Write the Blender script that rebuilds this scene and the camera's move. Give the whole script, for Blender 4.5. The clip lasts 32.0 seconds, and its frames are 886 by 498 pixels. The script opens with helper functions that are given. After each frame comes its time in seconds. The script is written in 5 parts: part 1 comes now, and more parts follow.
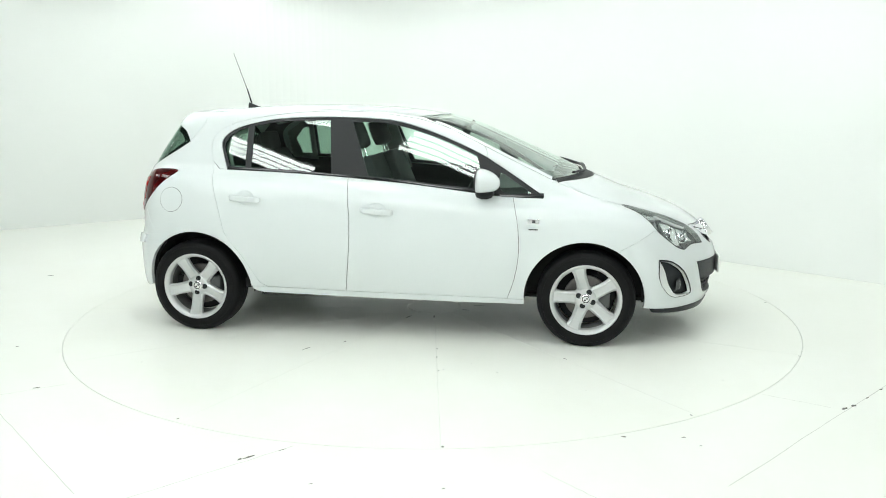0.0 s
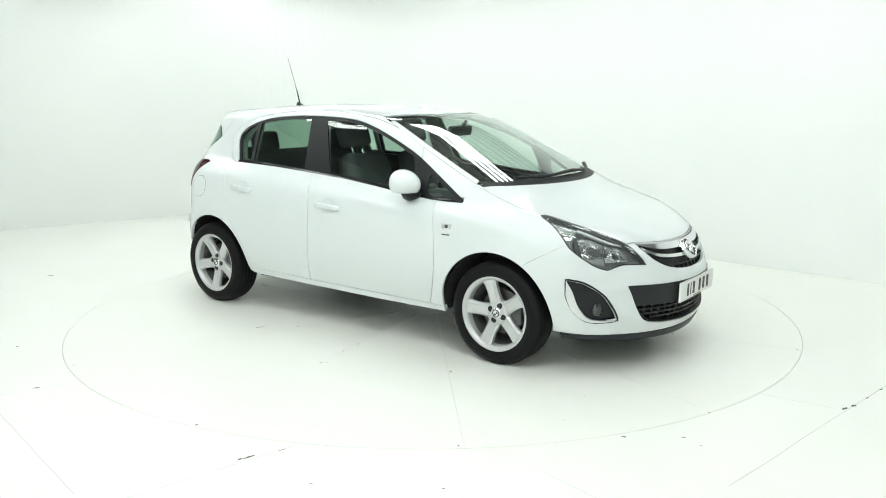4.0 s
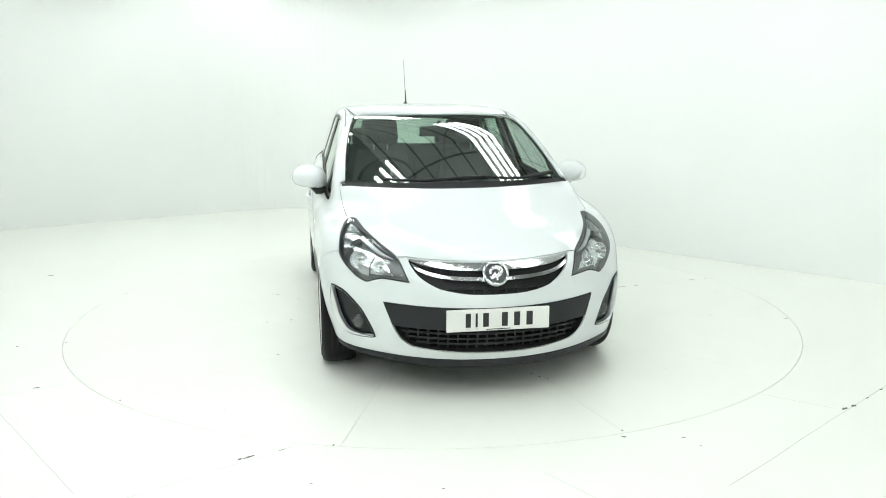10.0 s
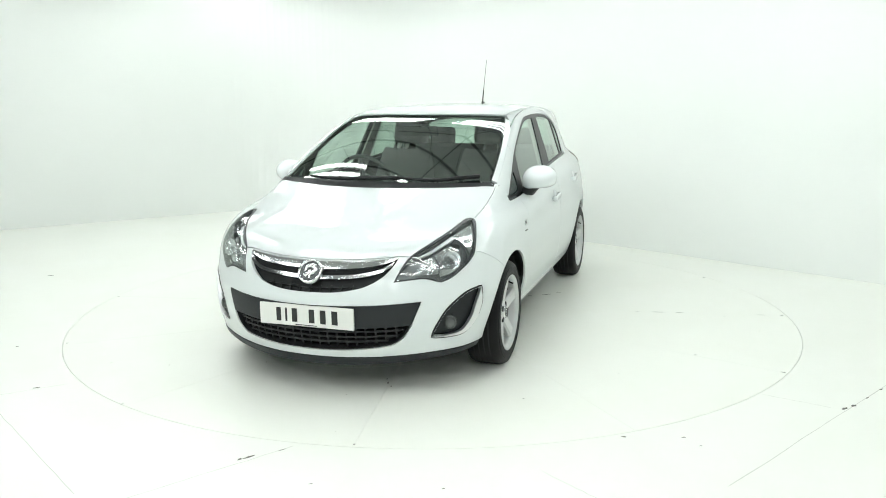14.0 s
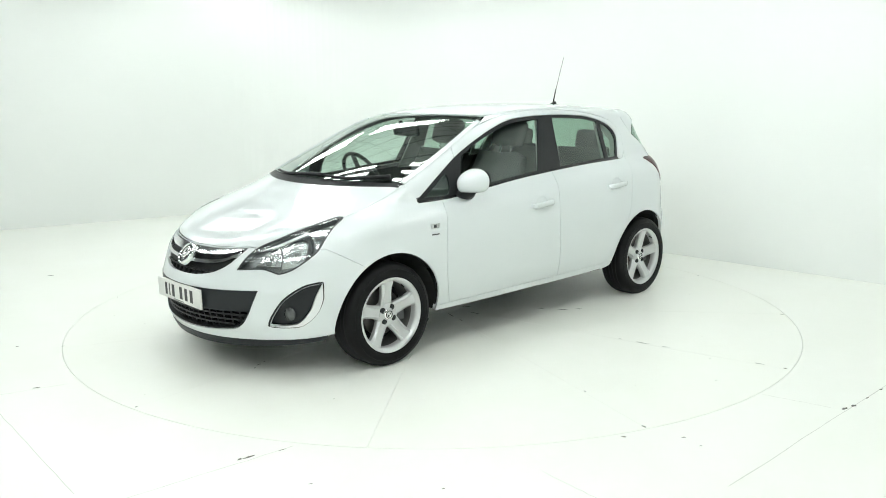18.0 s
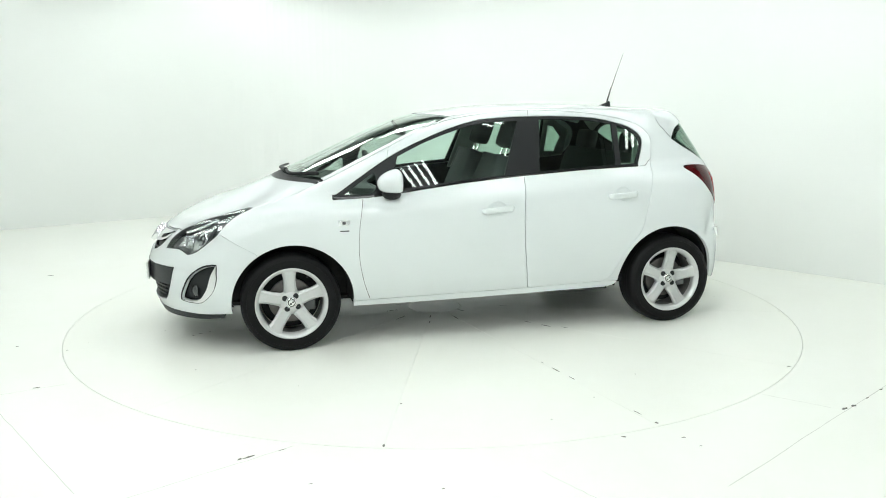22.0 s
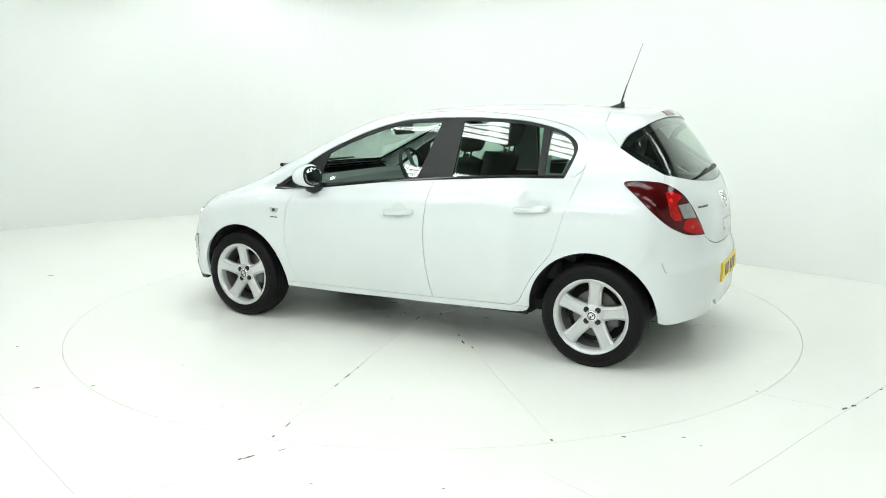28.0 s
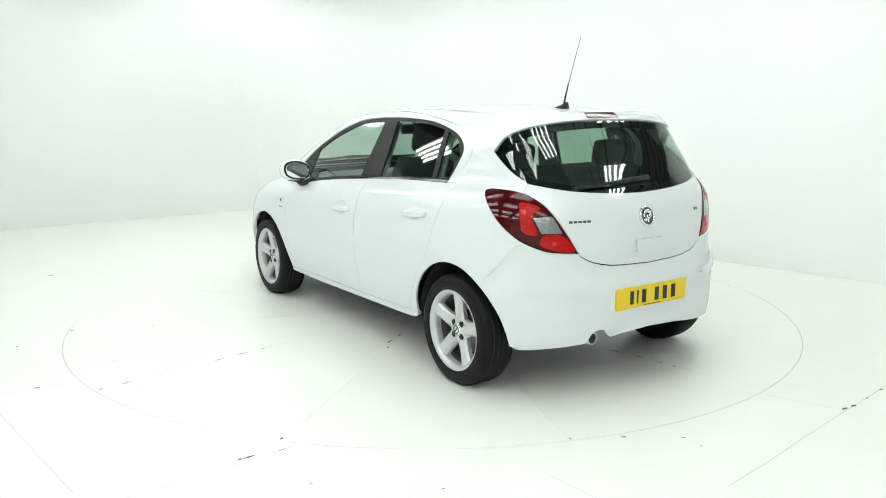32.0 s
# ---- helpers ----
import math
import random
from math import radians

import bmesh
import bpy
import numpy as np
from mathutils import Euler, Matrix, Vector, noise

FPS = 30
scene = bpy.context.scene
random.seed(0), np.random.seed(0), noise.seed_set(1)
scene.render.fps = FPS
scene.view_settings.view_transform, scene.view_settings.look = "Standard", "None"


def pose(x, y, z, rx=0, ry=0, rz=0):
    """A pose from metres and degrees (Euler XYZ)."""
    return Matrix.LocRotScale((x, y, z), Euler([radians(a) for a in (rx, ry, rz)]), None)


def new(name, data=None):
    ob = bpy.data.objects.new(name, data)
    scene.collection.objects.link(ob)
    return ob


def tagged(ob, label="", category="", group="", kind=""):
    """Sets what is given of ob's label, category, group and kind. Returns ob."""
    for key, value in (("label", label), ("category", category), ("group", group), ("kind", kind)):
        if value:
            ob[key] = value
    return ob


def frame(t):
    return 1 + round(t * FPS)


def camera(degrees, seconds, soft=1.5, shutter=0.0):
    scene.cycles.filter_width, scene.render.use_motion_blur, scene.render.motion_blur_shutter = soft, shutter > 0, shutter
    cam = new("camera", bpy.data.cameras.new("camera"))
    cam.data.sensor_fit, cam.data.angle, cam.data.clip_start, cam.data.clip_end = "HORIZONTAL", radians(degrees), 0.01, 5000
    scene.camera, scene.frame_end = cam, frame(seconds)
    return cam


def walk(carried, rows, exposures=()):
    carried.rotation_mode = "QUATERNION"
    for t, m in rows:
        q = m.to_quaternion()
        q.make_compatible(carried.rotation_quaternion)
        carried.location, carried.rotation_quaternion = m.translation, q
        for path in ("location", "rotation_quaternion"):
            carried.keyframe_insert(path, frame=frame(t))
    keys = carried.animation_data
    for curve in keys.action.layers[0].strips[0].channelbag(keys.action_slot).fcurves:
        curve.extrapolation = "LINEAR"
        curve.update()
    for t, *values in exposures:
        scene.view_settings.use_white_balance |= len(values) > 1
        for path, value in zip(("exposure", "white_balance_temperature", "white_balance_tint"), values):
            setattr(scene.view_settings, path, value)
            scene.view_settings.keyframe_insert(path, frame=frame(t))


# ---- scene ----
EXPO = 0.20
TUBE_POWER = 12.0
R_TABLE = 2.473
WALL_H = 2.92
# banks in rows that run with the long wall: place across the rows, places along them
# -5.8 row and the 6.3 bank: unseen, added as fill from the camera's side
ROWS = [(-5.8, (0.0, 2.1, 4.2)), (-4.4, (0.0, 2.1, 4.2, 6.3)), (-3.0, (-4.3, -2.2, -0.1, 2.0, 4.1, 6.0)), (-1.6, (-4.3, -2.2, -0.1, 2.0, 4.1, 6.0)), (-0.2, (-4.3, -2.2, -0.1, 2.0)), (1.42, (-4.6, -2.5, -0.4, 1.7, 3.8))]
BANKS = [(0.70 * a + 0.714 * o, -0.714 * a + 0.70 * o, 3.02, -45.6, 1.5) for o, along in ROWS for a in along]


# joints of the standing floor: from, to, width
JOINTS = [(2.847, -1.304, 1.143, -2.843, 0.006), (1.662, -1.846, 1.933, -2.037, 0.004), (-2.392, -1.697, -1.388, -2.857, 0.005), (-1.21, -2.926, -0.615, -2.433, 0.005), (-2.32, -1.829, -1.955, -1.62, 0.004), (0.436, -2.699, 0.617, -2.938, 0.004)]
FLOOR_CHIPS = [(1.991, -2.053, 0.06, 0.03, 30), (2.054, -2.017, 0.05, 0.03, 30), (-0.787, -2.544, 0.1, 0.022, 38), (-0.821, -2.565, 0.04, 0.02, 38), (-2.09, -1.678, 0.06, 0.02, 30), (0.844, -2.366, 0.035, 0.02, 0), (1.109, -2.377, 0.025, 0.015, 0), (-0.489, -2.79, 0.025, 0.01, 20), (0.033, -2.841, 0.02, 0.012, 0), (2.179, -1.913, 0.05, 0.012, 35), (2.315, -1.794, 0.06, 0.012, 35), (1.155, -2.468, 0.02, 0.01, 0), (-0.657, -2.473, 0.05, 0.01, 38), (-3.312, 1.124, 0.08, 0.03, 0), (-2.565, -0.944, 0.03, 0.02, 0)]
TABLE_CHIPS = [(1.05, -79, 0.03, 0.02), (1.21, -79.2, 0.03, 0.018), (1.45, -79, 0.03, 0.02), (1.43, -77.8, 0.02, 0.015), (2.455, -79.1, 0.03, 0.03), (1.47, -48.8, 0.06, 0.02), (2.44, -109.8, 0.03, 0.02), (1.28, -117, 0.12, 0.02), (1.05, -112, 0.05, 0.02), (2.45, -49.9, 0.03, 0.02), (2.47, -20, 0.03, 0.02),
               (1.60, 100.9, 0.16, 0.025), (1.75, 101, 0.10, 0.02), (1.46, 101, 0.05, 0.016), (2.30, 101, 0.10, 0.02), (2.44, 101, 0.04, 0.03), (2.45, 70.7, 0.05, 0.03), (1.95, 71, 0.03, 0.02), (2.45, 130.4, 0.04, 0.03), (0.93, 129.3, 0.14, 0.03), (0.78, 130, 0.07, 0.03), (1.05, 131, 0.08, 0.02), (2.455, 160.8, 0.03, 0.02),
               (1.66, 10.4, 0.06, 0.02), (1.60, 9.8, 0.03, 0.02), (1.71, 11.3, 0.03, 0.02), (2.45, 10.7, 0.03, 0.02), (0.30, 71, 0.16, 0.02), (0.45, 72, 0.10, 0.016), (0.26, -20, 0.12, 0.02), (0.24, 130, 0.10, 0.025), (0.50, 165, 0.12, 0.02), (0.35, -110, 0.14, 0.02),
               (1.55, 190.7, 0.13, 0.024), (1.72, 190.9, 0.11, 0.022), (1.85, 190.7, 0.08, 0.02), (1.95, 190.5, 0.05, 0.02), (0.33, 10, 0.16, 0.025), (0.40, 41, 0.20, 0.02), (0.31, -80, 0.14, 0.02), (0.36, 100, 0.18, 0.022)]


D_CAM, H_CAM = 5.7581, 1.4848
cam = camera(57.39, 32.0, soft=0.95)
eye = pose(0, -D_CAM, H_CAM, 90 - 10.452, 0, -0.662)
eye = eye @ pose(0, 0, 0, 0, 0, -0.185)
walk(cam, [(0.0, eye), (32.0, eye)], exposures=[(0.0, EXPO), (32.0, EXPO)])

# ---- light ----
world = bpy.data.worlds.new("hall")
world.use_nodes = True
scene.world = world
world.node_tree.nodes["Background"].inputs[0].default_value = (0.9, 0.96, 1.0, 1)
world.node_tree.nodes["Background"].inputs[1].default_value = 0.05


# ---- materials ----
def mat(name, color, rough=0.5, metal=0.0, bump=0.0, bump_scale=60.0, vary=0.0, vary_scale=3.0, coat=0.0, coat_rough=0.03, spec=0.5, emit=None, emit_power=1.0, stain=None):
    m = bpy.data.materials.new(name)
    m.use_nodes = True
    nt = m.node_tree
    b = nt.nodes["Principled BSDF"]
    b.inputs["Base Color"].default_value = (*color, 1)
    b.inputs["Roughness"].default_value = rough
    b.inputs["Metallic"].default_value = metal
    b.inputs["Coat Weight"].default_value = coat
    b.inputs["Coat Roughness"].default_value = coat_rough
    b.inputs["Specular IOR Level"].default_value = spec
    if emit:
        b.inputs["Emission Color"].default_value = (*emit, 1)
        b.inputs["Emission Strength"].default_value = emit_power
    if vary or bump:
        tc = nt.nodes.new("ShaderNodeTexCoord")
    if vary:
        n1 = nt.nodes.new("ShaderNodeTexNoise")
        n1.inputs["Scale"].default_value = vary_scale
        n1.inputs["Detail"].default_value = 6
        n1.inputs["Roughness"].default_value = 0.65
        nt.links.new(tc.outputs["Object"], n1.inputs["Vector"])
        mix = nt.nodes.new("ShaderNodeMix")
        mix.data_type = "RGBA"
        mix.inputs["A"].default_value = (*(stain or [c * (1 - vary) for c in color]), 1)
        mix.inputs["B"].default_value = (*[min(1, c * (1 + vary)) for c in color], 1)
        nt.links.new(n1.outputs["Fac"], mix.inputs["Factor"])
        nt.links.new(mix.outputs["Result"], b.inputs["Base Color"])
    if bump:
        n2 = nt.nodes.new("ShaderNodeTexNoise")
        n2.inputs["Scale"].default_value = bump_scale
        n2.inputs["Detail"].default_value = 4
        nt.links.new(tc.outputs["Object"], n2.inputs["Vector"])
        bp = nt.nodes.new("ShaderNodeBump")
        bp.inputs["Strength"].default_value = bump
        bp.inputs["Distance"].default_value = 0.002
        nt.links.new(n2.outputs["Fac"], bp.inputs["Height"])
        nt.links.new(bp.outputs["Normal"], b.inputs["Normal"])
    return m


def glass(name, tint, ior=1.5, gloss=1.9):
    """Thin tinted pane: see-through, with the gloss of its face."""
    m = bpy.data.materials.new(name)
    m.use_nodes = True
    nt = m.node_tree
    nt.nodes.remove(nt.nodes["Principled BSDF"])
    tr, gl = nt.nodes.new("ShaderNodeBsdfTransparent"), nt.nodes.new("ShaderNodeBsdfGlossy")
    tr.inputs[0].default_value = (*tint, 1)
    gl.inputs["Roughness"].default_value = 0.0
    gl.inputs["Color"].default_value = (0.94, 1.0, 0.96, 1)
    mx, lw = nt.nodes.new("ShaderNodeMixShader"), nt.nodes.new("ShaderNodeLayerWeight")
    lw.inputs["Blend"].default_value = 0.5
    pw, ad = nt.nodes.new("ShaderNodeMath"), nt.nodes.new("ShaderNodeMath")
    pw.operation, ad.operation = "POWER", "MULTIPLY_ADD"
    pw.inputs[1].default_value = 4.0
    f0 = ((ior - 1) / (ior + 1)) ** 2 * gloss
    ad.inputs[1].default_value, ad.inputs[2].default_value = 1 - f0, f0
    nt.links.new(lw.outputs["Facing"], pw.inputs[0])
    nt.links.new(pw.outputs[0], ad.inputs[0])
    nt.links.new(ad.outputs[0], mx.inputs[0])
    nt.links.new(tr.outputs[0], mx.inputs[1])
    nt.links.new(gl.outputs[0], mx.inputs[2])
    nt.links.new(mx.outputs[0], nt.nodes["Material Output"].inputs[0])
    return m


def glow(name, color, power):
    m = bpy.data.materials.new(name)
    m.use_nodes = True
    nt = m.node_tree
    nt.nodes.remove(nt.nodes["Principled BSDF"])
    e = nt.nodes.new("ShaderNodeEmission")
    e.inputs[0].default_value, e.inputs[1].default_value = (*color, 1), power
    nt.links.new(e.outputs[0], nt.nodes["Material Output"].inputs[0])
    return m


PAINT = mat("white_car_paint", (0.70, 0.737, 0.74), 0.55, spec=0.25, coat=0.9, coat_rough=0.06, vary=0.008, vary_scale=2.0)
WALL = mat("white_studio_paint", (0.80, 0.82, 0.80), 0.7, vary=0.02, vary_scale=0.8, bump=0.12, bump_scale=25)
FLOOR = mat("white_floor_paint", (0.88, 0.895, 0.855), 0.38, vary=0.03, vary_scale=1.3, bump=0.08, bump_scale=40, stain=(0.845, 0.855, 0.785))
DISC = mat("white_turntable_paint", (0.88, 0.895, 0.85), 0.33, vary=0.03, vary_scale=1.6, bump=0.08, bump_scale=40, stain=(0.845, 0.855, 0.78))
SEAM = mat("dirt_in_joint", (0.42, 0.42, 0.37), 0.9, vary=0.3, vary_scale=9)
CHIP = mat("chipped_paint_dark", (0.16, 0.16, 0.145), 0.8, vary=0.4, vary_scale=30)
BLACK = mat("black_plastic", (0.014, 0.015, 0.016), 0.45, spec=0.25, bump=0.2, bump_scale=900, vary=0.2, vary_scale=8)
GREYPL = mat("dark_grey_plastic", (0.021, 0.0235, 0.0255), 0.42, spec=0.25, bump=0.15, bump_scale=900, vary=0.15, vary_scale=6)
GLOSSBLACK = mat("gloss_black_trim", (0.012, 0.012, 0.013), 0.12)
PILLAR = mat("satin_black_film", (0.016, 0.0175, 0.0185), 0.36, spec=0.28)
RUBBER = mat("tyre_rubber", (0.007, 0.007, 0.0075), 0.48, spec=0.15, bump=0.25, bump_scale=300, vary=0.25, vary_scale=12)
ALLOY = mat("silver_alloy_paint", (0.58, 0.59, 0.59), 0.34, metal=0.45, coat=0.3, vary=0.03, vary_scale=40)
CHROME = mat("chrome", (0.82, 0.83, 0.84), 0.16, metal=1.0)
SATIN = mat("satin_chrome", (0.74, 0.75, 0.76), 0.30, metal=1.0)
FACETS = mat("faceted_lamp_silver", (0.80, 0.81, 0.82), 0.16, metal=1.0, bump=1.0, bump_scale=38)
BADGE = mat("dark_badge_metal", (0.16, 0.165, 0.17), 0.25, metal=0.9)
LAMPSILVER = mat("silvery_lamp_bowl", (0.22, 0.225, 0.23), 0.28, metal=0.5, vary=0.1, vary_scale=25)
# darker copy of the alloy: shade inside the rim put into its colour
BARREL = mat("shaded_inner_rim", (0.15, 0.148, 0.142), 0.55, metal=0.3, vary=0.25, vary_scale=14)
GLAZE = mat("black_glass_print", (0.006, 0.006, 0.0065), 0.8, spec=0.1)
STEEL = mat("brake_steel", (0.16, 0.15, 0.145), 0.45, metal=0.8, vary=0.3, vary_scale=15)
DARK = mat("dark_lining", (0.016, 0.016, 0.017), 0.9, vary=0.2, vary_scale=10)
TRIM = mat("charcoal_interior_trim", (0.105, 0.11, 0.112), 0.7, bump=0.2, bump_scale=500, vary=0.15, vary_scale=8)
CLOTH = mat("charcoal_seat_cloth", (0.085, 0.088, 0.09), 0.95, bump=0.5, bump_scale=700, vary=0.2, vary_scale=30)
LINER = mat("pale_headlining", (0.42, 0.43, 0.41), 0.95, vary=0.05, vary_scale=20)
REDLENS = mat("deep_red_lens", (0.055, 0.0015, 0.002), 0.10, spec=0.35, vary=0.5, vary_scale=16)
BRIGHTRED = mat("bright_red_lens", (0.40, 0.005, 0.005), 0.14, spec=0.25, vary=0.75, vary_scale=36, bump=0.6, bump_scale=120)
GLOWRED = mat("vivid_red_lens", (0.62, 0.02, 0.015), 0.2, bump=0.6, bump_scale=200)
CLEARLENS = mat("clear_prism_lens", (0.34, 0.35, 0.35), 0.12, metal=0.7, bump=1.0, bump_scale=70, vary=0.5, vary_scale=60)
LAMPGREY = mat("grey_lamp_trim", (0.07, 0.073, 0.077), 0.4, metal=0.3)
FOGLENS = mat("smoky_fog_lens", (0.10, 0.105, 0.105), 0.08, metal=0.5, bump=0.5, bump_scale=120)
CRACK = mat("faint_floor_joint", (0.66, 0.66, 0.62), 0.8, vary=0.12, vary_scale=12)
YELLOW = mat("yellow_plate", (0.80, 0.58, 0.02), 0.35, vary=0.04, vary_scale=20)
WHITEPLATE = mat("white_plate", (0.78, 0.78, 0.75), 0.35, vary=0.03, vary_scale=20)
INK = mat("black_plate_ink", (0.015, 0.015, 0.016), 0.4)
MIRRORGLASS = mat("mirror_silver", (0.85, 0.87, 0.88), 0.02, metal=1.0)
GLASS_WS = glass("green_tinted_windscreen", (0.80, 0.90, 0.84), gloss=2.7)
GLASS_SIDE = glass("green_tinted_side_glass", (0.80, 0.92, 0.86))
GLASS_REAR = glass("dark_tinted_rear_glass", (0.48, 0.62, 0.54))
GLASS_LAMP = glass("clear_lamp_cover", (0.93, 0.95, 0.95), 1.45)
TUBE = glow("fluorescent_tube_glow", (0.942, 1.0, 0.972), TUBE_POWER)
HOUSING = mat("grey_light_housing", (0.30, 0.31, 0.31), 0.5, vary=0.1, vary_scale=6)
PURLIN = mat("dark_purlin_paint", (0.10, 0.105, 0.10), 0.7, vary=0.2, vary_scale=5)
CEILDARK = mat("grey_roof_sheeting", (0.22, 0.23, 0.225), 0.7, vary=0.2, vary_scale=2)
SHED = mat("pale_shed_sheeting", (0.78, 0.80, 0.79), 0.7, vary=0.2, vary_scale=2)
STEELBEAM = mat("grey_purlin_steel", (0.09, 0.095, 0.095), 0.6, vary=0.2, vary_scale=5)
UNDER = mat("underbody_black", (0.02, 0.02, 0.02), 0.85, vary=0.4, vary_scale=10)


# ---- mesh helpers ----
def link(name, bm, material, parent=None, label="", smooth=False, recalc=True):
    if recalc:
        bmesh.ops.recalc_face_normals(bm, faces=bm.faces[:])
    me = bpy.data.meshes.new(name)
    bm.to_mesh(me)
    bm.free()
    me.materials.append(material)
    if smooth:
        for p in me.polygons:
            p.use_smooth = True
    ob = new(name, me)
    if parent is not None:
        ob.parent = parent
    if label:
        ob["label"] = label
    return ob


def part(name, bm, material, parent, label="", smooth=False, recalc=True):
    return link(name, bm, material, parent, label, smooth, recalc)


def box(bm, x0, y0, z0, x1, y1, z1, m=None, bevel=0.0):
    r = bmesh.ops.create_cube(bm, size=1.0)["verts"]
    mm = Matrix.Translation(((x0 + x1) / 2, (y0 + y1) / 2, (z0 + z1) / 2)) @ Matrix.Diagonal((abs(x1 - x0), abs(y1 - y0), abs(z1 - z0), 1))
    bmesh.ops.transform(bm, matrix=mm, verts=r)
    if bevel:
        es = list({e for v in r for e in v.link_edges})
        out = bmesh.ops.bevel(bm, geom=es, offset=bevel, segments=2, affect="EDGES", profile=0.6)
        r = list({v for f in out["faces"] for v in f.verts} | {v for v in r if v.is_valid})
    if m is not None:
        bmesh.ops.transform(bm, matrix=m, verts=r)
    return r


def lathe(bm, profile, n=48, axis="y", m=None, closed=False):
    """Turn (radius, height) pairs about an axis."""
    rings = []
    for k in range(n):
        a = 2 * math.pi * k / n
        ring = []
        for r, h in profile:
            p = (r * math.cos(a), h, r * math.sin(a)) if axis == "y" else (r * math.cos(a), r * math.sin(a), h)
            v = Vector(p)
            ring.append(bm.verts.new(m @ v if m is not None else v))
        rings.append(ring)
    c = len(profile)
    for k in range(n):
        a, b = rings[k], rings[(k + 1) % n]
        for i in range(c if closed else c - 1):
            j = (i + 1) % c
            bm.faces.new((a[i], a[j], b[j], b[i]))
    return [v for r in rings for v in r]


def tube(bm, pts, radius, n=8, cap=True):
    """A round rod along points; radius a number or one per point."""
    pts = [Vector(p) for p in pts]
    rs = radius if isinstance(radius, (list, tuple)) else [radius] * len(pts)
    rings = []
    for i, p in enumerate(pts):
        d = (pts[min(i + 1, len(pts) - 1)] - pts[max(i - 1, 0)]).normalized()
        s = d.cross(Vector((0, 0, 1)) if abs(d.z) < 0.9 else Vector((1, 0, 0))).normalized()
        u = s.cross(d)
        rings.append([bm.verts.new(p + rs[i] * (math.cos(2 * math.pi * k / n) * s + math.sin(2 * math.pi * k / n) * u)) for k in range(n)])
    for a, b in zip(rings, rings[1:]):
        for k in range(n):
            bm.faces.new((a[k], a[(k + 1) % n], b[(k + 1) % n], b[k]))
    if cap:
        bm.faces.new(rings[0][::-1])
        bm.faces.new(rings[-1])


def spline(xs, ys):
    """A smooth curve through points that never overshoots."""
    xs, ys = np.asarray(xs, float), np.asarray(ys, float)
    h, d = np.diff(xs), np.diff(ys) / np.diff(xs)
    s = np.zeros(len(xs))
    s[0], s[-1] = d[0], d[-1]
    for i in range(1, len(xs) - 1):
        if d[i - 1] * d[i] > 0:
            w1, w2 = 2 * h[i] + h[i - 1], h[i] + 2 * h[i - 1]
            s[i] = (w1 + w2) / (w1 / d[i - 1] + w2 / d[i])

    def at(x):
        x = np.asarray(x, float)
        xc = np.clip(x, xs[0], xs[-1])
        i = np.clip(np.searchsorted(xs, xc) - 1, 0, len(xs) - 2)
        t = (xc - xs[i]) / h[i]
        y = (1 + 2 * t) * (1 - t) ** 2 * ys[i] + t * (1 - t) ** 2 * h[i] * s[i] + t * t * (3 - 2 * t) * ys[i + 1] + t * t * (t - 1) * h[i] * s[i + 1]
        return y + np.where(x < xs[0], s[0] * (x - xs[0]), 0) + np.where(x > xs[-1], s[-1] * (x - xs[-1]), 0)
    return at


# ---- the studio ----
def chip(x, y, ln, w, turn, z):
    """A flake of missing paint with a ragged outline."""
    bm = bmesh.new()
    m = pose(x, y, z, 0, 0, turn)
    n = 16
    vs = []
    for k in range(n):
        a = 2 * math.pi * k / n
        r = 0.65 + 0.45 * noise.noise(Vector((x * 7 + math.cos(a) * 1.7, y * 7 + math.sin(a) * 1.7, ln * 9)))
        vs.append(bm.verts.new(m @ Vector((ln / 2 * r * math.cos(a), w / 2 * r * math.sin(a), 0))))
    bm.faces.new(vs)
    return bm


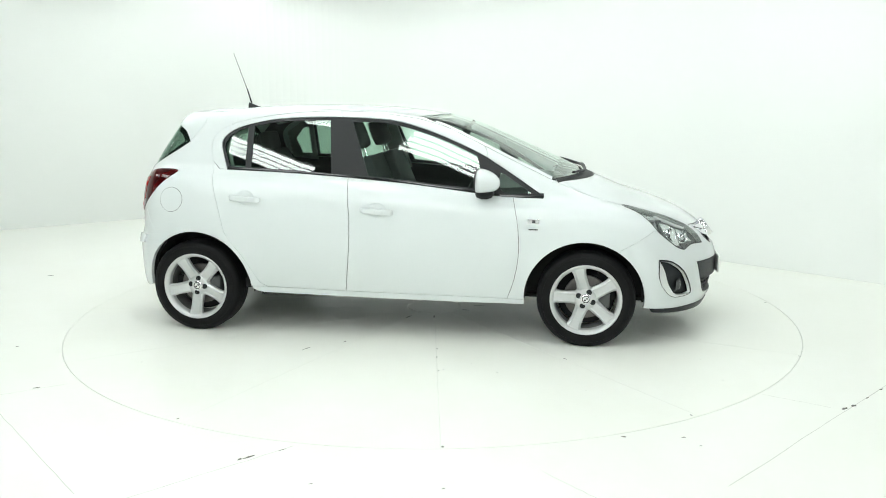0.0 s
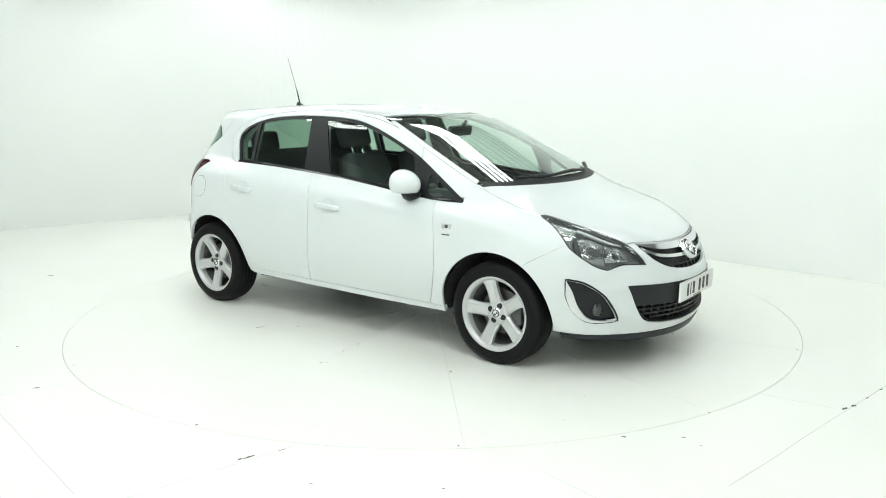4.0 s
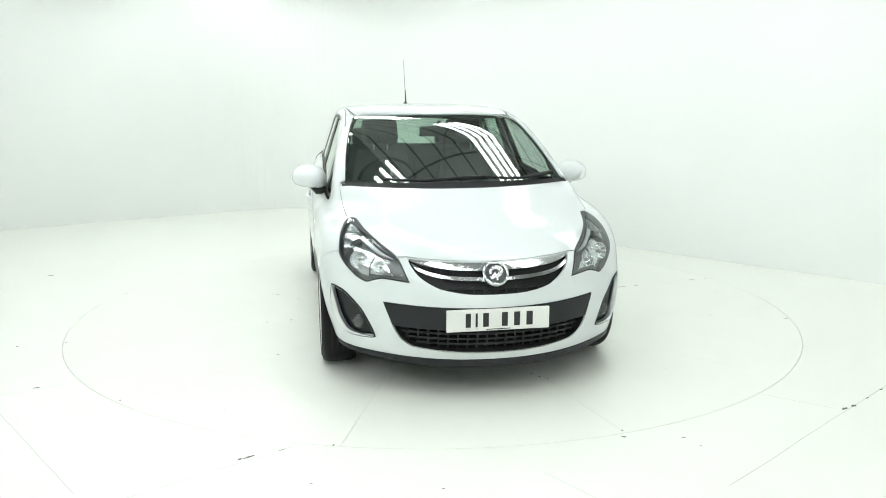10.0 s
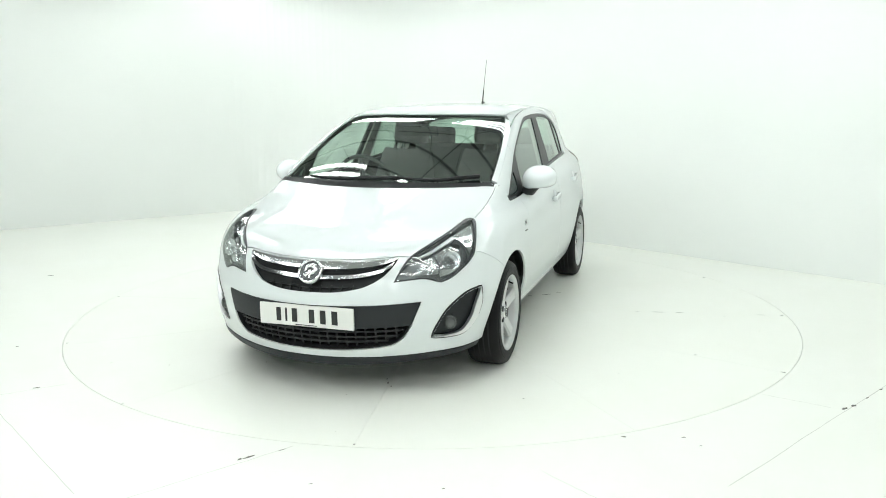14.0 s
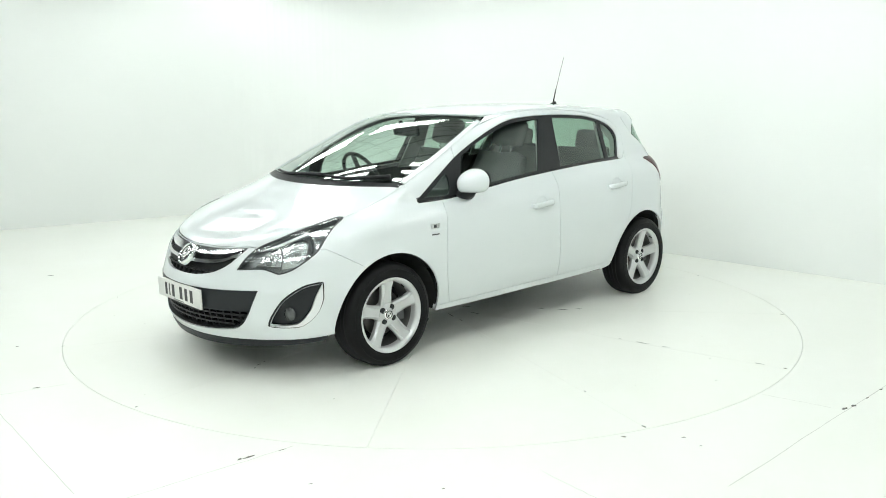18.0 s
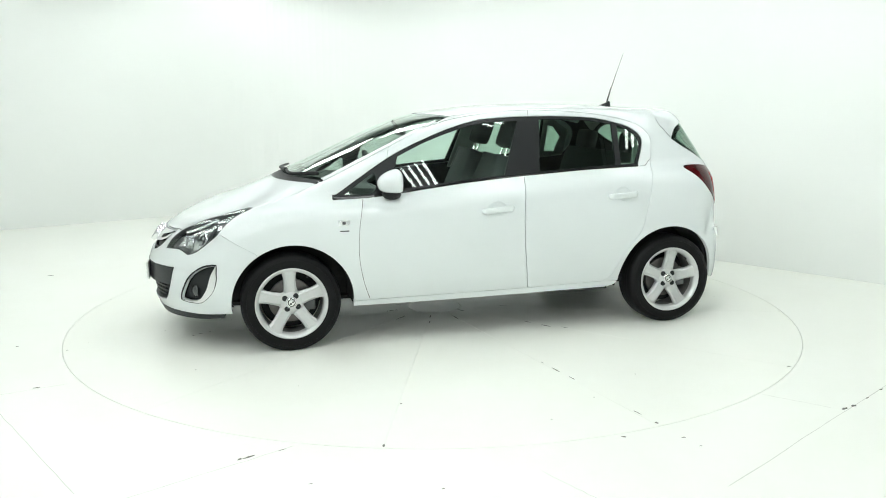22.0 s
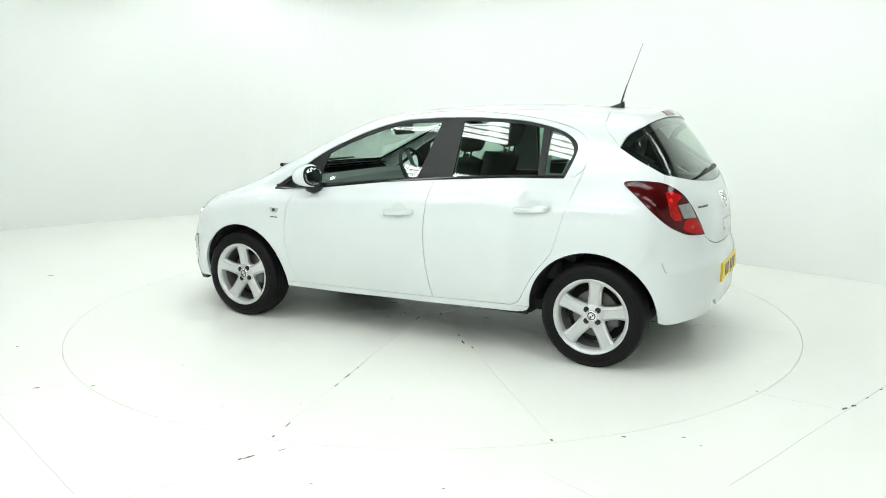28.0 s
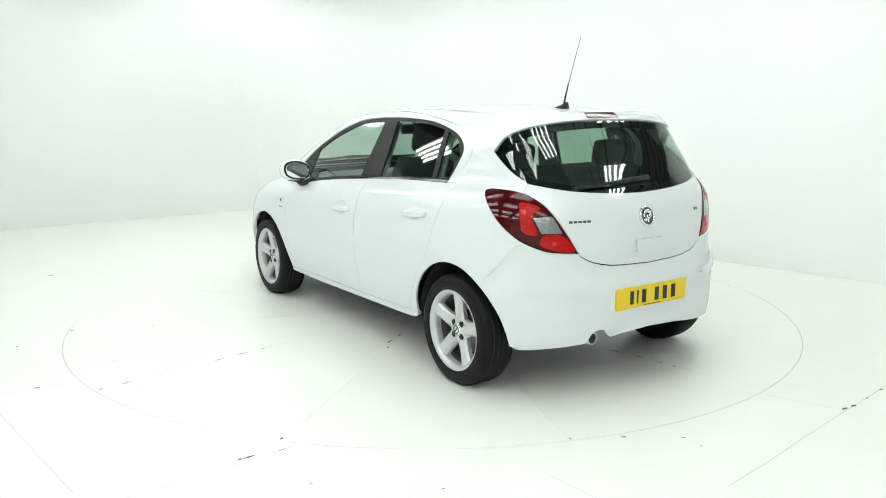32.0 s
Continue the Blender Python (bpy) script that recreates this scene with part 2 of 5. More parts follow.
def studio():
    # one sheet of floor round the turntable's pit
    bm = bmesh.new()
    n = 128
    inner = [bm.verts.new((R_TABLE * 1.0014 * math.cos(2 * math.pi * k / n), R_TABLE * 1.0014 * math.sin(2 * math.pi * k / n), 0)) for k in range(n)]
    low = [bm.verts.new((v.co.x, v.co.y, -0.05)) for v in inner]
    outer = [bm.verts.new((14 * math.cos(2 * math.pi * k / n), 14 * math.sin(2 * math.pi * k / n), 0)) for k in range(n)]
    for k in range(n):
        j = (k + 1) % n
        bm.faces.new((inner[k], outer[k], outer[j], inner[j]))
        bm.faces.new((inner[j], low[j], low[k], inner[k]))
    floor = link("floor", bm, FLOOR, recalc=False)
    tagged(floor, "white painted studio floor with fine cracks and chips", "floor", kind="structure")
    bm = bmesh.new()
    bmesh.ops.create_circle(bm, cap_ends=True, segments=64, radius=R_TABLE * 1.05, matrix=Matrix.Translation((0, 0, -0.05)))
    tagged(link("turntable_pit", bm, SEAM), "dirty base below the turntable joint", "floor", kind="structure")
    # joints and chips of the standing floor
    for x0, y0, x1, y1, w in JOINTS:
        bm = bmesh.new()
        d = Vector((x1 - x0, y1 - y0))
        n, q = 14, Vector((-(y1 - y0), x1 - x0)).normalized()
        rows = []
        for i in range(n + 1):
            wob = 0.006 * noise.noise(Vector((x0 * 3 + i * 0.7, y0, 1)))
            ww = w * (0.6 + 0.6 * abs(noise.noise(Vector((i * 0.9, x0, y0)))))
            c = Vector((x0, y0)) + d * (i / n) + q * wob
            rows.append((bm.verts.new((*(c - q * ww / 2), 0.0015)), bm.verts.new((*(c + q * ww / 2), 0.0015))))
        for a, b in zip(rows, rows[1:]):
            bm.faces.new((a[0], b[0], b[1], a[1]))
        part("crack", bm, CRACK, floor, "thin joint in the painted floor")
    for x, y, ln, w, turn in FLOOR_CHIPS:
        part("chip", chip(x, y, ln, w, turn, 0.002), CHIP, floor, "dark chip in the floor paint")
    # wall: two straight runs that meet in a wide curve, closed behind the camera
    left, corner, right = Vector((-8.6, 1.25)), Vector((-1.62, 5.97)), Vector((7.0, -2.83))
    rad = 1.6
    d1, d2 = (left - corner).normalized(), (right - corner).normalized()
    pts = [left]
    half = math.acos(max(-1, min(1, d1.dot(d2)))) / 2
    tl = rad / math.tan(half)
    centre = corner + (d1 + d2).normalized() * rad / math.sin(half)
    p1, p2 = corner + d1 * tl, corner + d2 * tl
    a1, a2 = math.atan2(p1.y - centre.y, p1.x - centre.x), math.atan2(p2.y - centre.y, p2.x - centre.x)
    while a1 - a2 > math.pi:
        a2 += 2 * math.pi
    while a2 - a1 > math.pi:
        a1 += 2 * math.pi
    for k in range(25):
        a = a1 + (a2 - a1) * k / 24
        pts.append(centre + rad * Vector((math.cos(a), math.sin(a))))
    pts += [right, Vector((6.2, -8.6)), Vector((-6.6, -8.6))]
    H = WALL_H
    bm = bmesh.new()
    cen = Vector((0, 0))
    n = len(pts)
    ring = []
    for p in pts:
        o = p + (p - cen).normalized() * 0.12
        ring.append([bm.verts.new((p.x, p.y, 0)), bm.verts.new((p.x, p.y, H)), bm.verts.new((o.x, o.y, H)), bm.verts.new((o.x, o.y, 0))])
    for k in range(n):
        a, b = ring[k], ring[(k + 1) % n]
        for i in range(3):
            bm.faces.new((a[i], b[i], b[i + 1], a[i + 1]))
    wall = link("wall_cyclorama", bm, WALL, smooth=False)
    tagged(wall, "seamless white painted studio wall with a rounded corner", "wall", kind="structure")
    # shed roof above the open top of the studio
    turn = pose(0, 0, 0, 0, 0, -45.6)
    bm = bmesh.new()
    box(bm, -18, 1.16, 6.2, 18, 18, 6.3, turn)
    for k in range(50):
        box(bm, -18, 1.2 + k * 0.33, 6.17, 18, 1.23 + k * 0.33, 6.2, turn)
    tagged(link("ceiling", bm, SHED), "pale corrugated shed roof far above the studio", "ceiling", kind="structure")
    bm = bmesh.new()
    box(bm, -18, -18, 6.2, 18, 1.156, 6.3, turn)
    tagged(link("ceiling_dark", bm, CEILDARK), "dark half of the shed roof", "ceiling", kind="structure")
    for k in range(14):
        bm = bmesh.new()
        box(bm, -18, 1.3 + k * 0.58 - 0.007, 6.04, 18, 1.3 + k * 0.58 + 0.007, 6.1, turn)
        tagged(link("roof_beam", bm, PURLIN), "dark steel roof beam under the shed sheeting", "beam", "roof beams", kind="structure")
    bm = bmesh.new()
    tube(bm, [(-1.1, 2.05, 5.95), (3.4, 4.75, 5.95)], 0.017, 8)
    tagged(link("roof_brace", bm, PURLIN), "dark steel brace across the roof beams", "beam", kind="structure")
    bm = bmesh.new()
    for k in range(4):
        a0, a1 = Vector((13 * (1, -1, -1, 1)[k], 13 * (1, 1, -1, -1)[k], 0)), Vector((13 * (1, -1, -1, 1)[(k + 1) % 4], 13 * (1, 1, -1, -1)[(k + 1) % 4], 0))
        q = [bm.verts.new((a0.x, a0.y, -0.0)), bm.verts.new((a1.x, a1.y, -0.0)), bm.verts.new((a1.x, a1.y, 6.3)), bm.verts.new((a0.x, a0.y, 6.3))]
        bm.faces.new(q)
    tagged(link("wall_shed", bm, SHED, recalc=False), "plain grey wall of the surrounding shed", "wall", kind="structure")


def light_bank(x, y, z, turn, length):
    bank = tagged(new("light_bank"), "hanging bank of four long white fluorescent tubes", "ceiling light", "light banks over the turntable")
    bank.matrix_basis = pose(x, y, z, 0, 0, turn)
    bm = bmesh.new()
    for k in range(4):
        yy = -0.18 + 0.12 * k
        box(bm, -length / 2, yy - 0.02, 0.034, length / 2, yy + 0.02, 0.06)
    for q in (-0.4, 0.0, 0.4):
        box(bm, q * length - 0.02, -0.22, 0.06, q * length + 0.02, 0.22, 0.075)
    part("housing", bm, HOUSING, bank, "four slim battens on cross bars")
    for k in range(4):
        bm = bmesh.new()
        yy = -0.18 + 0.12 * k
        tube(bm, [(-length / 2 + 0.03, yy, 0.0), (length / 2 - 0.03, yy, 0.0)], 0.024, 6)
        part("tube", bm, TUBE, bank, "glowing white tube")
    for s in (-1, 1):
        bm = bmesh.new()
        tube(bm, [(s * length * 0.4, 0, 0.08), (s * length * 0.4, 0, 6.1 - z)], 0.006, 5)
        part("hanger", bm, STEELBEAM, bank)
    return bank


def turntable():
    table = tagged(new("turntable"), "white painted round turntable of twelve wedge panels", "turntable")
    for k in range(12):
        a0 = radians(10.7 + 30 * k)
        bm = bmesh.new()
        arc = []
        for i in range(13):
            a = a0 + radians(30) * i / 12
            arc.append(a)
        inner_r = 0.195
        def edge(a, r, side):
            off = 0.0006
            d = Vector((math.cos(a), math.sin(a)))
            q = Vector((-d.y, d.x)) * side * off
            return d * r + q
        top = []
        for i, a in enumerate(arc):
            side = 1 if i == 0 else (-1 if i == 12 else 0)
            top.append((edge(a, inner_r, side), edge(a, R_TABLE, side)))
        vt = [(bm.verts.new((p.x, p.y, 0)), bm.verts.new((q.x, q.y, 0)), bm.verts.new((q.x, q.y, -0.03)), bm.verts.new((p.x, p.y, -0.03))) for p, q in top]
        for a, b in zip(vt, vt[1:]):
            for i in range(4):
                j = (i + 1) % 4
                bm.faces.new((a[i], a[j], b[j], b[i]))
        bm.faces.new(vt[0]), bm.faces.new(vt[-1][::-1])
        part("panel", bm, DISC, table)
    bm = bmesh.new()
    lathe(bm, [(0.001, 0), (0.188, 0), (0.19, -0.03)], 48, "z")
    part("hub_cover", bm, DISC, table, "round hub cover in the middle")
    bm = bmesh.new()
    bmesh.ops.create_circle(bm, cap_ends=True, segments=64, radius=R_TABLE - 0.01, matrix=Matrix.Translation((0, 0, -0.031)))
    part("base", bm, SEAM, table, "dirty base seen in the joints")
    # chips along the wedge joints: radius, angle, length, width
    for r, a, ln, w in TABLE_CHIPS:
        ln, w = ln * 0.85, w * 0.6
        c, q = math.cos(radians(a)), math.sin(radians(a))
        part("chip", chip(r * c, r * q, ln, w, a, 0.002), CHIP, table, "dark chip in the paint")
    for k in range(26):
        a, r = random.uniform(0, 360), random.uniform(0.5, 2.4)
        c, q = math.cos(radians(a)), math.sin(radians(a))
        part("speck", chip(r * c, r * q, random.uniform(0.008, 0.02), random.uniform(0.004, 0.01), random.uniform(0, 180), 0.002), SEAM, table)
    return table


# ---- the car's body: one smooth solid, from which every panel is cut ----
ROOF = spline([-1.75, -1.45, -1.27, -1.07, -0.83, -0.6, -0.375, -0.157, 0.042, 0.3, 0.5, 0.8], [1.396, 1.416, 1.427, 1.438, 1.452, 1.456, 1.452, 1.442, 1.423, 1.388, 1.35, 1.27])
DECK = spline([-1.9, -1.5, -1.03, -0.64, -0.23, 0.13, 0.41, 0.62, 0.85, 1.0, 1.25, 1.5, 1.66, 1.87, 2.0, 2.085, 2.15], [1.09, 1.10, 1.10, 1.085, 1.055, 1.023, 0.99, 0.972, 0.952, 0.952, 0.941, 0.882, 0.832, 0.752, 0.692, 0.637, 0.57])
SIDE = spline([0.1, 0.2, 0.28, 0.4, 0.52, 0.64, 0.76, 0.86, 0.94, 1.02, 1.10], [0.76, 0.785, 0.808, 0.842, 0.858, 0.863, 0.855, 0.84, 0.818, 0.79, 0.755])
NOSE = spline([0.1, 0.16, 0.21, 0.26, 0.35, 0.47, 0.53, 0.60, 0.66, 0.70, 0.8], [2.005, 2.04, 2.066, 2.09, 2.110, 2.113, 2.098, 2.074, 2.056, 2.034, 1.98])
TAIL = spline([0.1, 0.2, 0.26, 0.35, 0.5, 0.56, 0.60, 0.65, 0.75, 0.9, 1.0, 1.05, 1.15, 1.25, 1.33, 1.40, 1.47], [1.78, 1.812, 1.838, 1.854, 1.858, 1.855, 1.844, 1.830, 1.823, 1.795, 1.755, 1.722, 1.655, 1.58, 1.515, 1.46, 1.40])


def smax(a, b, r):
    h = np.maximum(r - np.abs(a - b), 0.0) / r
    return np.maximum(a, b) + h * h * r * 0.25


def smin(a, b, r):
    return -smax(-a, -b, r)


BARE = [False]


def solid(x, y, z):
    """Below zero inside the body."""
    y = np.abs(y)
    swell = 0.010 * np.exp(-((x - 1.24) / 0.36) ** 2 - ((z - 0.55) / 0.22) ** 2) + 0.006 * np.exp(-((x + 1.24) / 0.36) ** 2 - ((z - 0.6) / 0.22) ** 2)
    taper = 0.030 * np.clip((x - 0.5) / 1.2, 0, 1) ** 2 + 0.05 * np.clip((-x - 0.6) / 1.1, 0, 1) ** 2
    side = y - (SIDE(z) + swell - taper)
    nose = (x - (NOSE(z) - 0.675 * y ** 2.2)) * 0.80
    deck = (z - (DECK(x) - 0.055 * (y / 0.75) ** 3)) * 0.94
    body = smax(smax(side, nose, 0.10), deck, 0.10)
    d = z - 0.95
    gside = (y - (0.772 - 0.33 * d - 0.03 * d * np.abs(d) - 0.062 * np.clip((-x - 0.55) / 0.9, 0, 2) ** 2 - 0.03 * np.clip((x - 0.3) / 0.7, 0, 2) ** 2)) * 0.96
    roof = (z - (ROOF(x) - 0.028 * (y / 0.6) ** 2.6)) * 0.98
    screen = (x - (1.262 - (z - 1.0) / 0.455 - 0.10 * (z - 1.0) ** 2 - 0.42 * y * y)) * 0.415
    cabin = smax(smax(gside, roof, 0.06), screen, 0.05)
    cabin = np.maximum(cabin, 0.86 - z)
    whole = cabin if BARE[0] else smin(body, cabin, 0.03)
    bow = 0.53 + (0.45 - 0.53) * np.clip((z - 0.75) / 0.4, 0, 1)
    tail = (-x - (TAIL(z) - bow * y ** 3.1)) * 0.85
    return smax(whole, tail, 0.10 - 0.055 * np.clip((z - 1.22) / 0.12, 0, 1))


def grad(p):
    e = 1e-4
    g = np.stack([solid(p[:, 0] + e * (k == 0), p[:, 1] + e * (k == 1), p[:, 2] + e * (k == 2)) - solid(p[:, 0] - e * (k == 0), p[:, 1] - e * (k == 1), p[:, 2] - e * (k == 2)) for k in range(3)], -1)
    return g / (np.linalg.norm(g, axis=1, keepdims=True) + 1e-12)


# charts: two numbers to a ray that comes in from outside
def chart_side(u, v):
    return np.stack([u, np.full_like(u, 1.2), v], -1), np.stack([0 * u, -1 + 0 * u, 0 * u], -1)


def chart_top(u, v):
    return np.stack([u, v, np.full_like(u, 1.9)], -1), np.stack([0 * u, 0 * u, -1 + 0 * u], -1)


def chart_front(u, v):
    """u: angle in degrees to the left about an upright axis, v: height."""
    a = np.radians(u)
    d = np.stack([np.cos(a), np.sin(a), 0 * u], -1)
    return np.stack([0.9 + 0 * u, 0 * u, v], -1) + 1.8 * d, -d


def chart_rear(u, v):
    a = np.radians(u)
    d = np.stack([-np.cos(a), np.sin(a), 0 * u], -1)
    return np.stack([-0.7 + 0 * u, 0 * u, v], -1) + 1.8 * d, -d


def chart_roof(u, v):
    """u: along the car, v: angle in degrees from upright about a lengthwise axis."""
    a = np.radians(v)
    d = np.stack([0 * u, np.sin(a), np.cos(a)], -1)
    return np.stack([u, 0 * u, 1.0 + 0 * u], -1) + 0.95 * d, -d


SCALE = {chart_roof: (1, 0.0085), chart_side: (1, 1), chart_top: (1, 1), chart_front: (0.0185, 1), chart_rear: (0.0185, 1)}


def drop(chart, uv):
    """The points where the chart's rays meet the body."""
    uv = np.asarray(uv, float)
    o, d = chart(uv[:, 0], uv[:, 1])
    s = np.zeros(len(uv))
    last = s.copy()
    for _ in range(90):
        p = o + s[:, None] * d
        f = solid(p[:, 0], p[:, 1], p[:, 2])
        last = np.where(f > 0, s, last)
        s = np.where(f > 0, s + np.maximum(f * 0.55, 0.0015), s)
    a, b = last, s
    for _ in range(16):
        m = (a + b) / 2
        p = o + m[:, None] * d
        f = solid(p[:, 0], p[:, 1], p[:, 2])
        a, b = np.where(f > 0, m, a), np.where(f > 0, b, m)
    return o + b[:, None] * d


def to_front(yz):
    """Places given by (y, z) from ahead, in the front chart's numbers."""
    yz = np.asarray(yz, float)
    o = np.stack([np.full(len(yz), 2.6), yz[:, 0], yz[:, 1]], -1)
    s, last = np.zeros(len(yz)), np.zeros(len(yz))
    for _ in range(120):
        f = solid(o[:, 0] - s, o[:, 1], o[:, 2])
        last = np.where(f > 0, s, last)
        s = np.where(f > 0, s + np.maximum(f * 0.5, 0.002), s)
    x = o[:, 0] - s
    return np.stack([np.degrees(np.arctan2(yz[:, 0], x - 0.9)), yz[:, 1]], -1)


def loop(pts, step=0.02, scale=(1, 1), smooth=True, closed=True, sharp=()):
    """A rounded outline through points, at even steps; sharp: the corners that stay."""
    p = [np.asarray(q, float) for q in pts]
    out = []
    n = len(p)
    for i in range(n if closed else n - 1):
        a, b = p[i], p[(i + 1) % n]
        p0, p3 = p[i - 1] if (closed or i > 0) else a, p[(i + 2) % n] if (closed or i < n - 2) else b
        ln = math.hypot((b[0] - a[0]) * scale[0], (b[1] - a[1]) * scale[1])
        k = max(1, int(ln / step + 0.5))
        m0 = (b - a) if (i in sharp or not smooth) else (b - p0) / 2
        m1 = (b - a) if ((i + 1) % n in sharp or not smooth) else (p3 - a) / 2
        l0, l1 = np.hypot(*m0), np.hypot(*m1)
        lim = np.hypot(*(b - a))
        m0, m1 = (m0 * min(1, lim / l0) if l0 else m0), (m1 * min(1, lim / l1) if l1 else m1)
        for j in range(k):
            t = j / k
            out.append((1 + 2 * t) * (1 - t) ** 2 * a + t * (1 - t) ** 2 * m0 + t * t * (3 - 2 * t) * b + t * t * (t - 1) * m1)
    if not closed:
        out.append(p[-1])
    return np.array(out)


def inside(pts, poly):
    x, y = pts[:, 0], pts[:, 1]
    r = np.zeros(len(pts), bool)
    q = np.roll(poly, 1, 0)
    for (x0, y0), (x1, y1) in zip(poly, q):
        if y0 != y1:
            r ^= ((y0 > y) != (y1 > y)) & (x < (x1 - x0) * (y - y0) / (y1 - y0) + x0)
    return r


def inset(poly, d, scale):
    """The outline moved inwards by d metres."""
    s = np.array(scale)
    p = poly * s
    area = np.sum(p[:, 0] * np.roll(p[:, 1], -1) - np.roll(p[:, 0], -1) * p[:, 1])
    t = np.roll(p, -1, 0) - np.roll(p, 1, 0)
    t /= np.linalg.norm(t, axis=1, keepdims=True) + 1e-12
    nrm = np.stack([-t[:, 1], t[:, 0]], -1) * (1 if area > 0 else -1)
    return (p + nrm * d) / s


from mathutils.geometry import delaunay_2d_cdt


def sheet(outer, holes, chart, grid=0.03, gap=0.0):
    """Points in the chart and triangles that fill an outline."""
    s = np.array(SCALE[chart])
    outer = inset(outer, gap, s) if gap else outer
    holes = [inset(h, -gap, s) if gap else h for h in holes]
    loops = [outer * s] + [h * s for h in holes]
    lo, hi = loops[0].min(0), loops[0].max(0)
    gx, gy = np.meshgrid(np.arange(lo[0], hi[0], grid), np.arange(lo[1], hi[1], grid))
    gx = gx + (np.arange(gx.shape[0])[:, None] % 2) * grid * 0.5
    g = np.stack([gx.ravel(), gy.ravel()], -1)
    keep = inside(g, loops[0])
    for h in loops[1:]:
        keep &= ~inside(g, h)
    g = g[keep]
    border = np.concatenate(loops)
    if len(g):
        dist = np.min(np.linalg.norm(g[:, None] - border[None], axis=2), axis=1)
        g = g[dist > grid * 0.45]
    verts = [Vector(q) for q in border] + [Vector(q) for q in g]
    edges, k = [], 0
    for l in loops:
        edges += [(k + i, k + (i + 1) % len(l)) for i in range(len(l))]
        k += len(l)
    v, _, f, *_ = delaunay_2d_cdt(verts, edges, [], 0, 1e-7)
    v = np.array([tuple(q) for q in v])
    f = np.array([q for q in f if len(q) == 3])
    c = v[f].mean(1)
    keep = inside(c, loops[0])
    for h in loops[1:]:
        keep &= ~inside(c, h)
    return v / s, f[keep]


def skin(name, chart, outer, holes=(), material=None, parent=None, label="", lift=0.0, thick=0.012, grid=0.03, gap=0.0, mirror=False, rim=True, bare=False):
    """A panel on the body's surface, with its edges turned in; mirror: on the car's other side; bare: on the cabin alone, as glass lies."""
    uv, f = sheet(np.asarray(outer), [np.asarray(h) for h in holes], chart, grid, gap)
    BARE[0] = bare
    p = drop(chart, uv)
    nr = grad(p)
    BARE[0] = False
    top = p + nr * lift
    # border edges, in turn order
    cnt = {}
    for t in f:
        for i in range(3):
            a, b = int(t[i]), int(t[(i + 1) % 3])
            cnt[(a, b)] = 1
    rimedges = [e for e in cnt if (e[1], e[0]) not in cnt]
    fn = np.cross(top[f[:, 1]] - top[f[:, 0]], top[f[:, 2]] - top[f[:, 0]])
    flip = np.sum(fn * nr[f[:, 0]]) < 0
    faces = [tuple(t[::-1]) if flip else tuple(t) for t in f]
    verts = list(map(tuple, top))
    normals = list(map(tuple, nr))
    if rim:
        base = len(verts)
        mid = p.mean(0)
        ids = {}
        for a, b in rimedges:
            for q in (a, b):
                if q not in ids:
                    ids[q] = len(verts)
                    verts.append(tuple(top[q]))
                    verts.append(tuple(p[q] + nr[q] * (lift - thick)))
                    normals += [None, None]
            ia, ib = ids[a], ids[b]
            q = (ia, ib, ib + 1, ia + 1)
            faces.append(q if flip else q[::-1])
        out = {}
        for a, b in rimedges:
            e = top[b] - top[a]
            o = np.cross(e, nr[a])
            o = -o if flip else o
            for q in (a, b):
                out[q] = out.get(q, 0) + o
        for q, i in ids.items():
            o = out[q] / (np.linalg.norm(out[q]) + 1e-12)
            normals[i] = normals[i + 1] = tuple(o)
    if mirror:
        verts = [(x, -y, z) for x, y, z in verts]
        normals = [(x, -y, z) for x, y, z in normals]
        faces = [q[::-1] for q in faces]
    me = bpy.data.meshes.new(name)
    me.from_pydata(verts, [], [tuple(int(i) for i in q) for q in faces])
    me.materials.append(material)
    for q in me.polygons:
        q.use_smooth = True
    me.normals_split_custom_set_from_vertices(normals)
    ob = new(name, me)
    ob.parent = parent
    if label:
        ob["label"] = label
    return ob


def both(name, chart, outer, holes=(), material=None, parent=None, label="", **k):
    two = parent if isinstance(parent, (list, tuple)) else (parent, parent)
    return [skin(name, chart, outer, holes, material, two[m], label, mirror=m, **k) for m in (False, True)]


def placed(chart, uv, lift=0.0):
    """A point on the body and its outward way."""
    p = drop(chart, np.array([uv], float))
    n = grad(p)[0]
    return Vector(p[0] + n * lift), Vector(n)
# ---- outlines on the car's side: x ahead, z up ----
def line(*pts, sharp=()):
    return [tuple(q) for q in loop(pts, 0.02, closed=False, sharp=sharp)]


def arch(cx, cz, r, a0, a1, n=28):
    return [(cx + r * math.cos(radians(a0 + (a1 - a0) * k / n)), cz + r * math.sin(radians(a0 + (a1 - a0) * k / n))) for k in range(n + 1)]


ARCH_F, ARCH_R = (1.242, 0.285, 0.362), (-1.243, 0.29, 0.364)
SEAM_A = line((0.805, 0.905), (0.832, 0.79), (0.846, 0.68), (0.846, 0.545), (0.82, 0.40), (0.778, 0.278))
SEAM_B = line((-0.232, 1.008), (-0.214, 0.86), (-0.205, 0.713), (-0.214, 0.534), (-0.245, 0.290))
SEAM_C = line((-1.152, 1.10), (-1.122, 0.975), (-1.075, 0.818), (-1.03, 0.655), (-0.985, 0.587), (-0.925, 0.512), (-0.862, 0.408), (-0.815, 0.328), (-0.765, 0.302))
SILL_TOP_F = line((0.778, 0.278), (0.27, 0.284), (-0.245, 0.290))
SILL_TOP_R = line((-0.245, 0.290), (-0.52, 0.297), (-0.765, 0.302))
BELT_F = line((0.985, 0.897), (0.80, 0.902), (0.62, 0.920), (0.41, 0.946), (0.13, 0.978), (-0.232, 1.008))
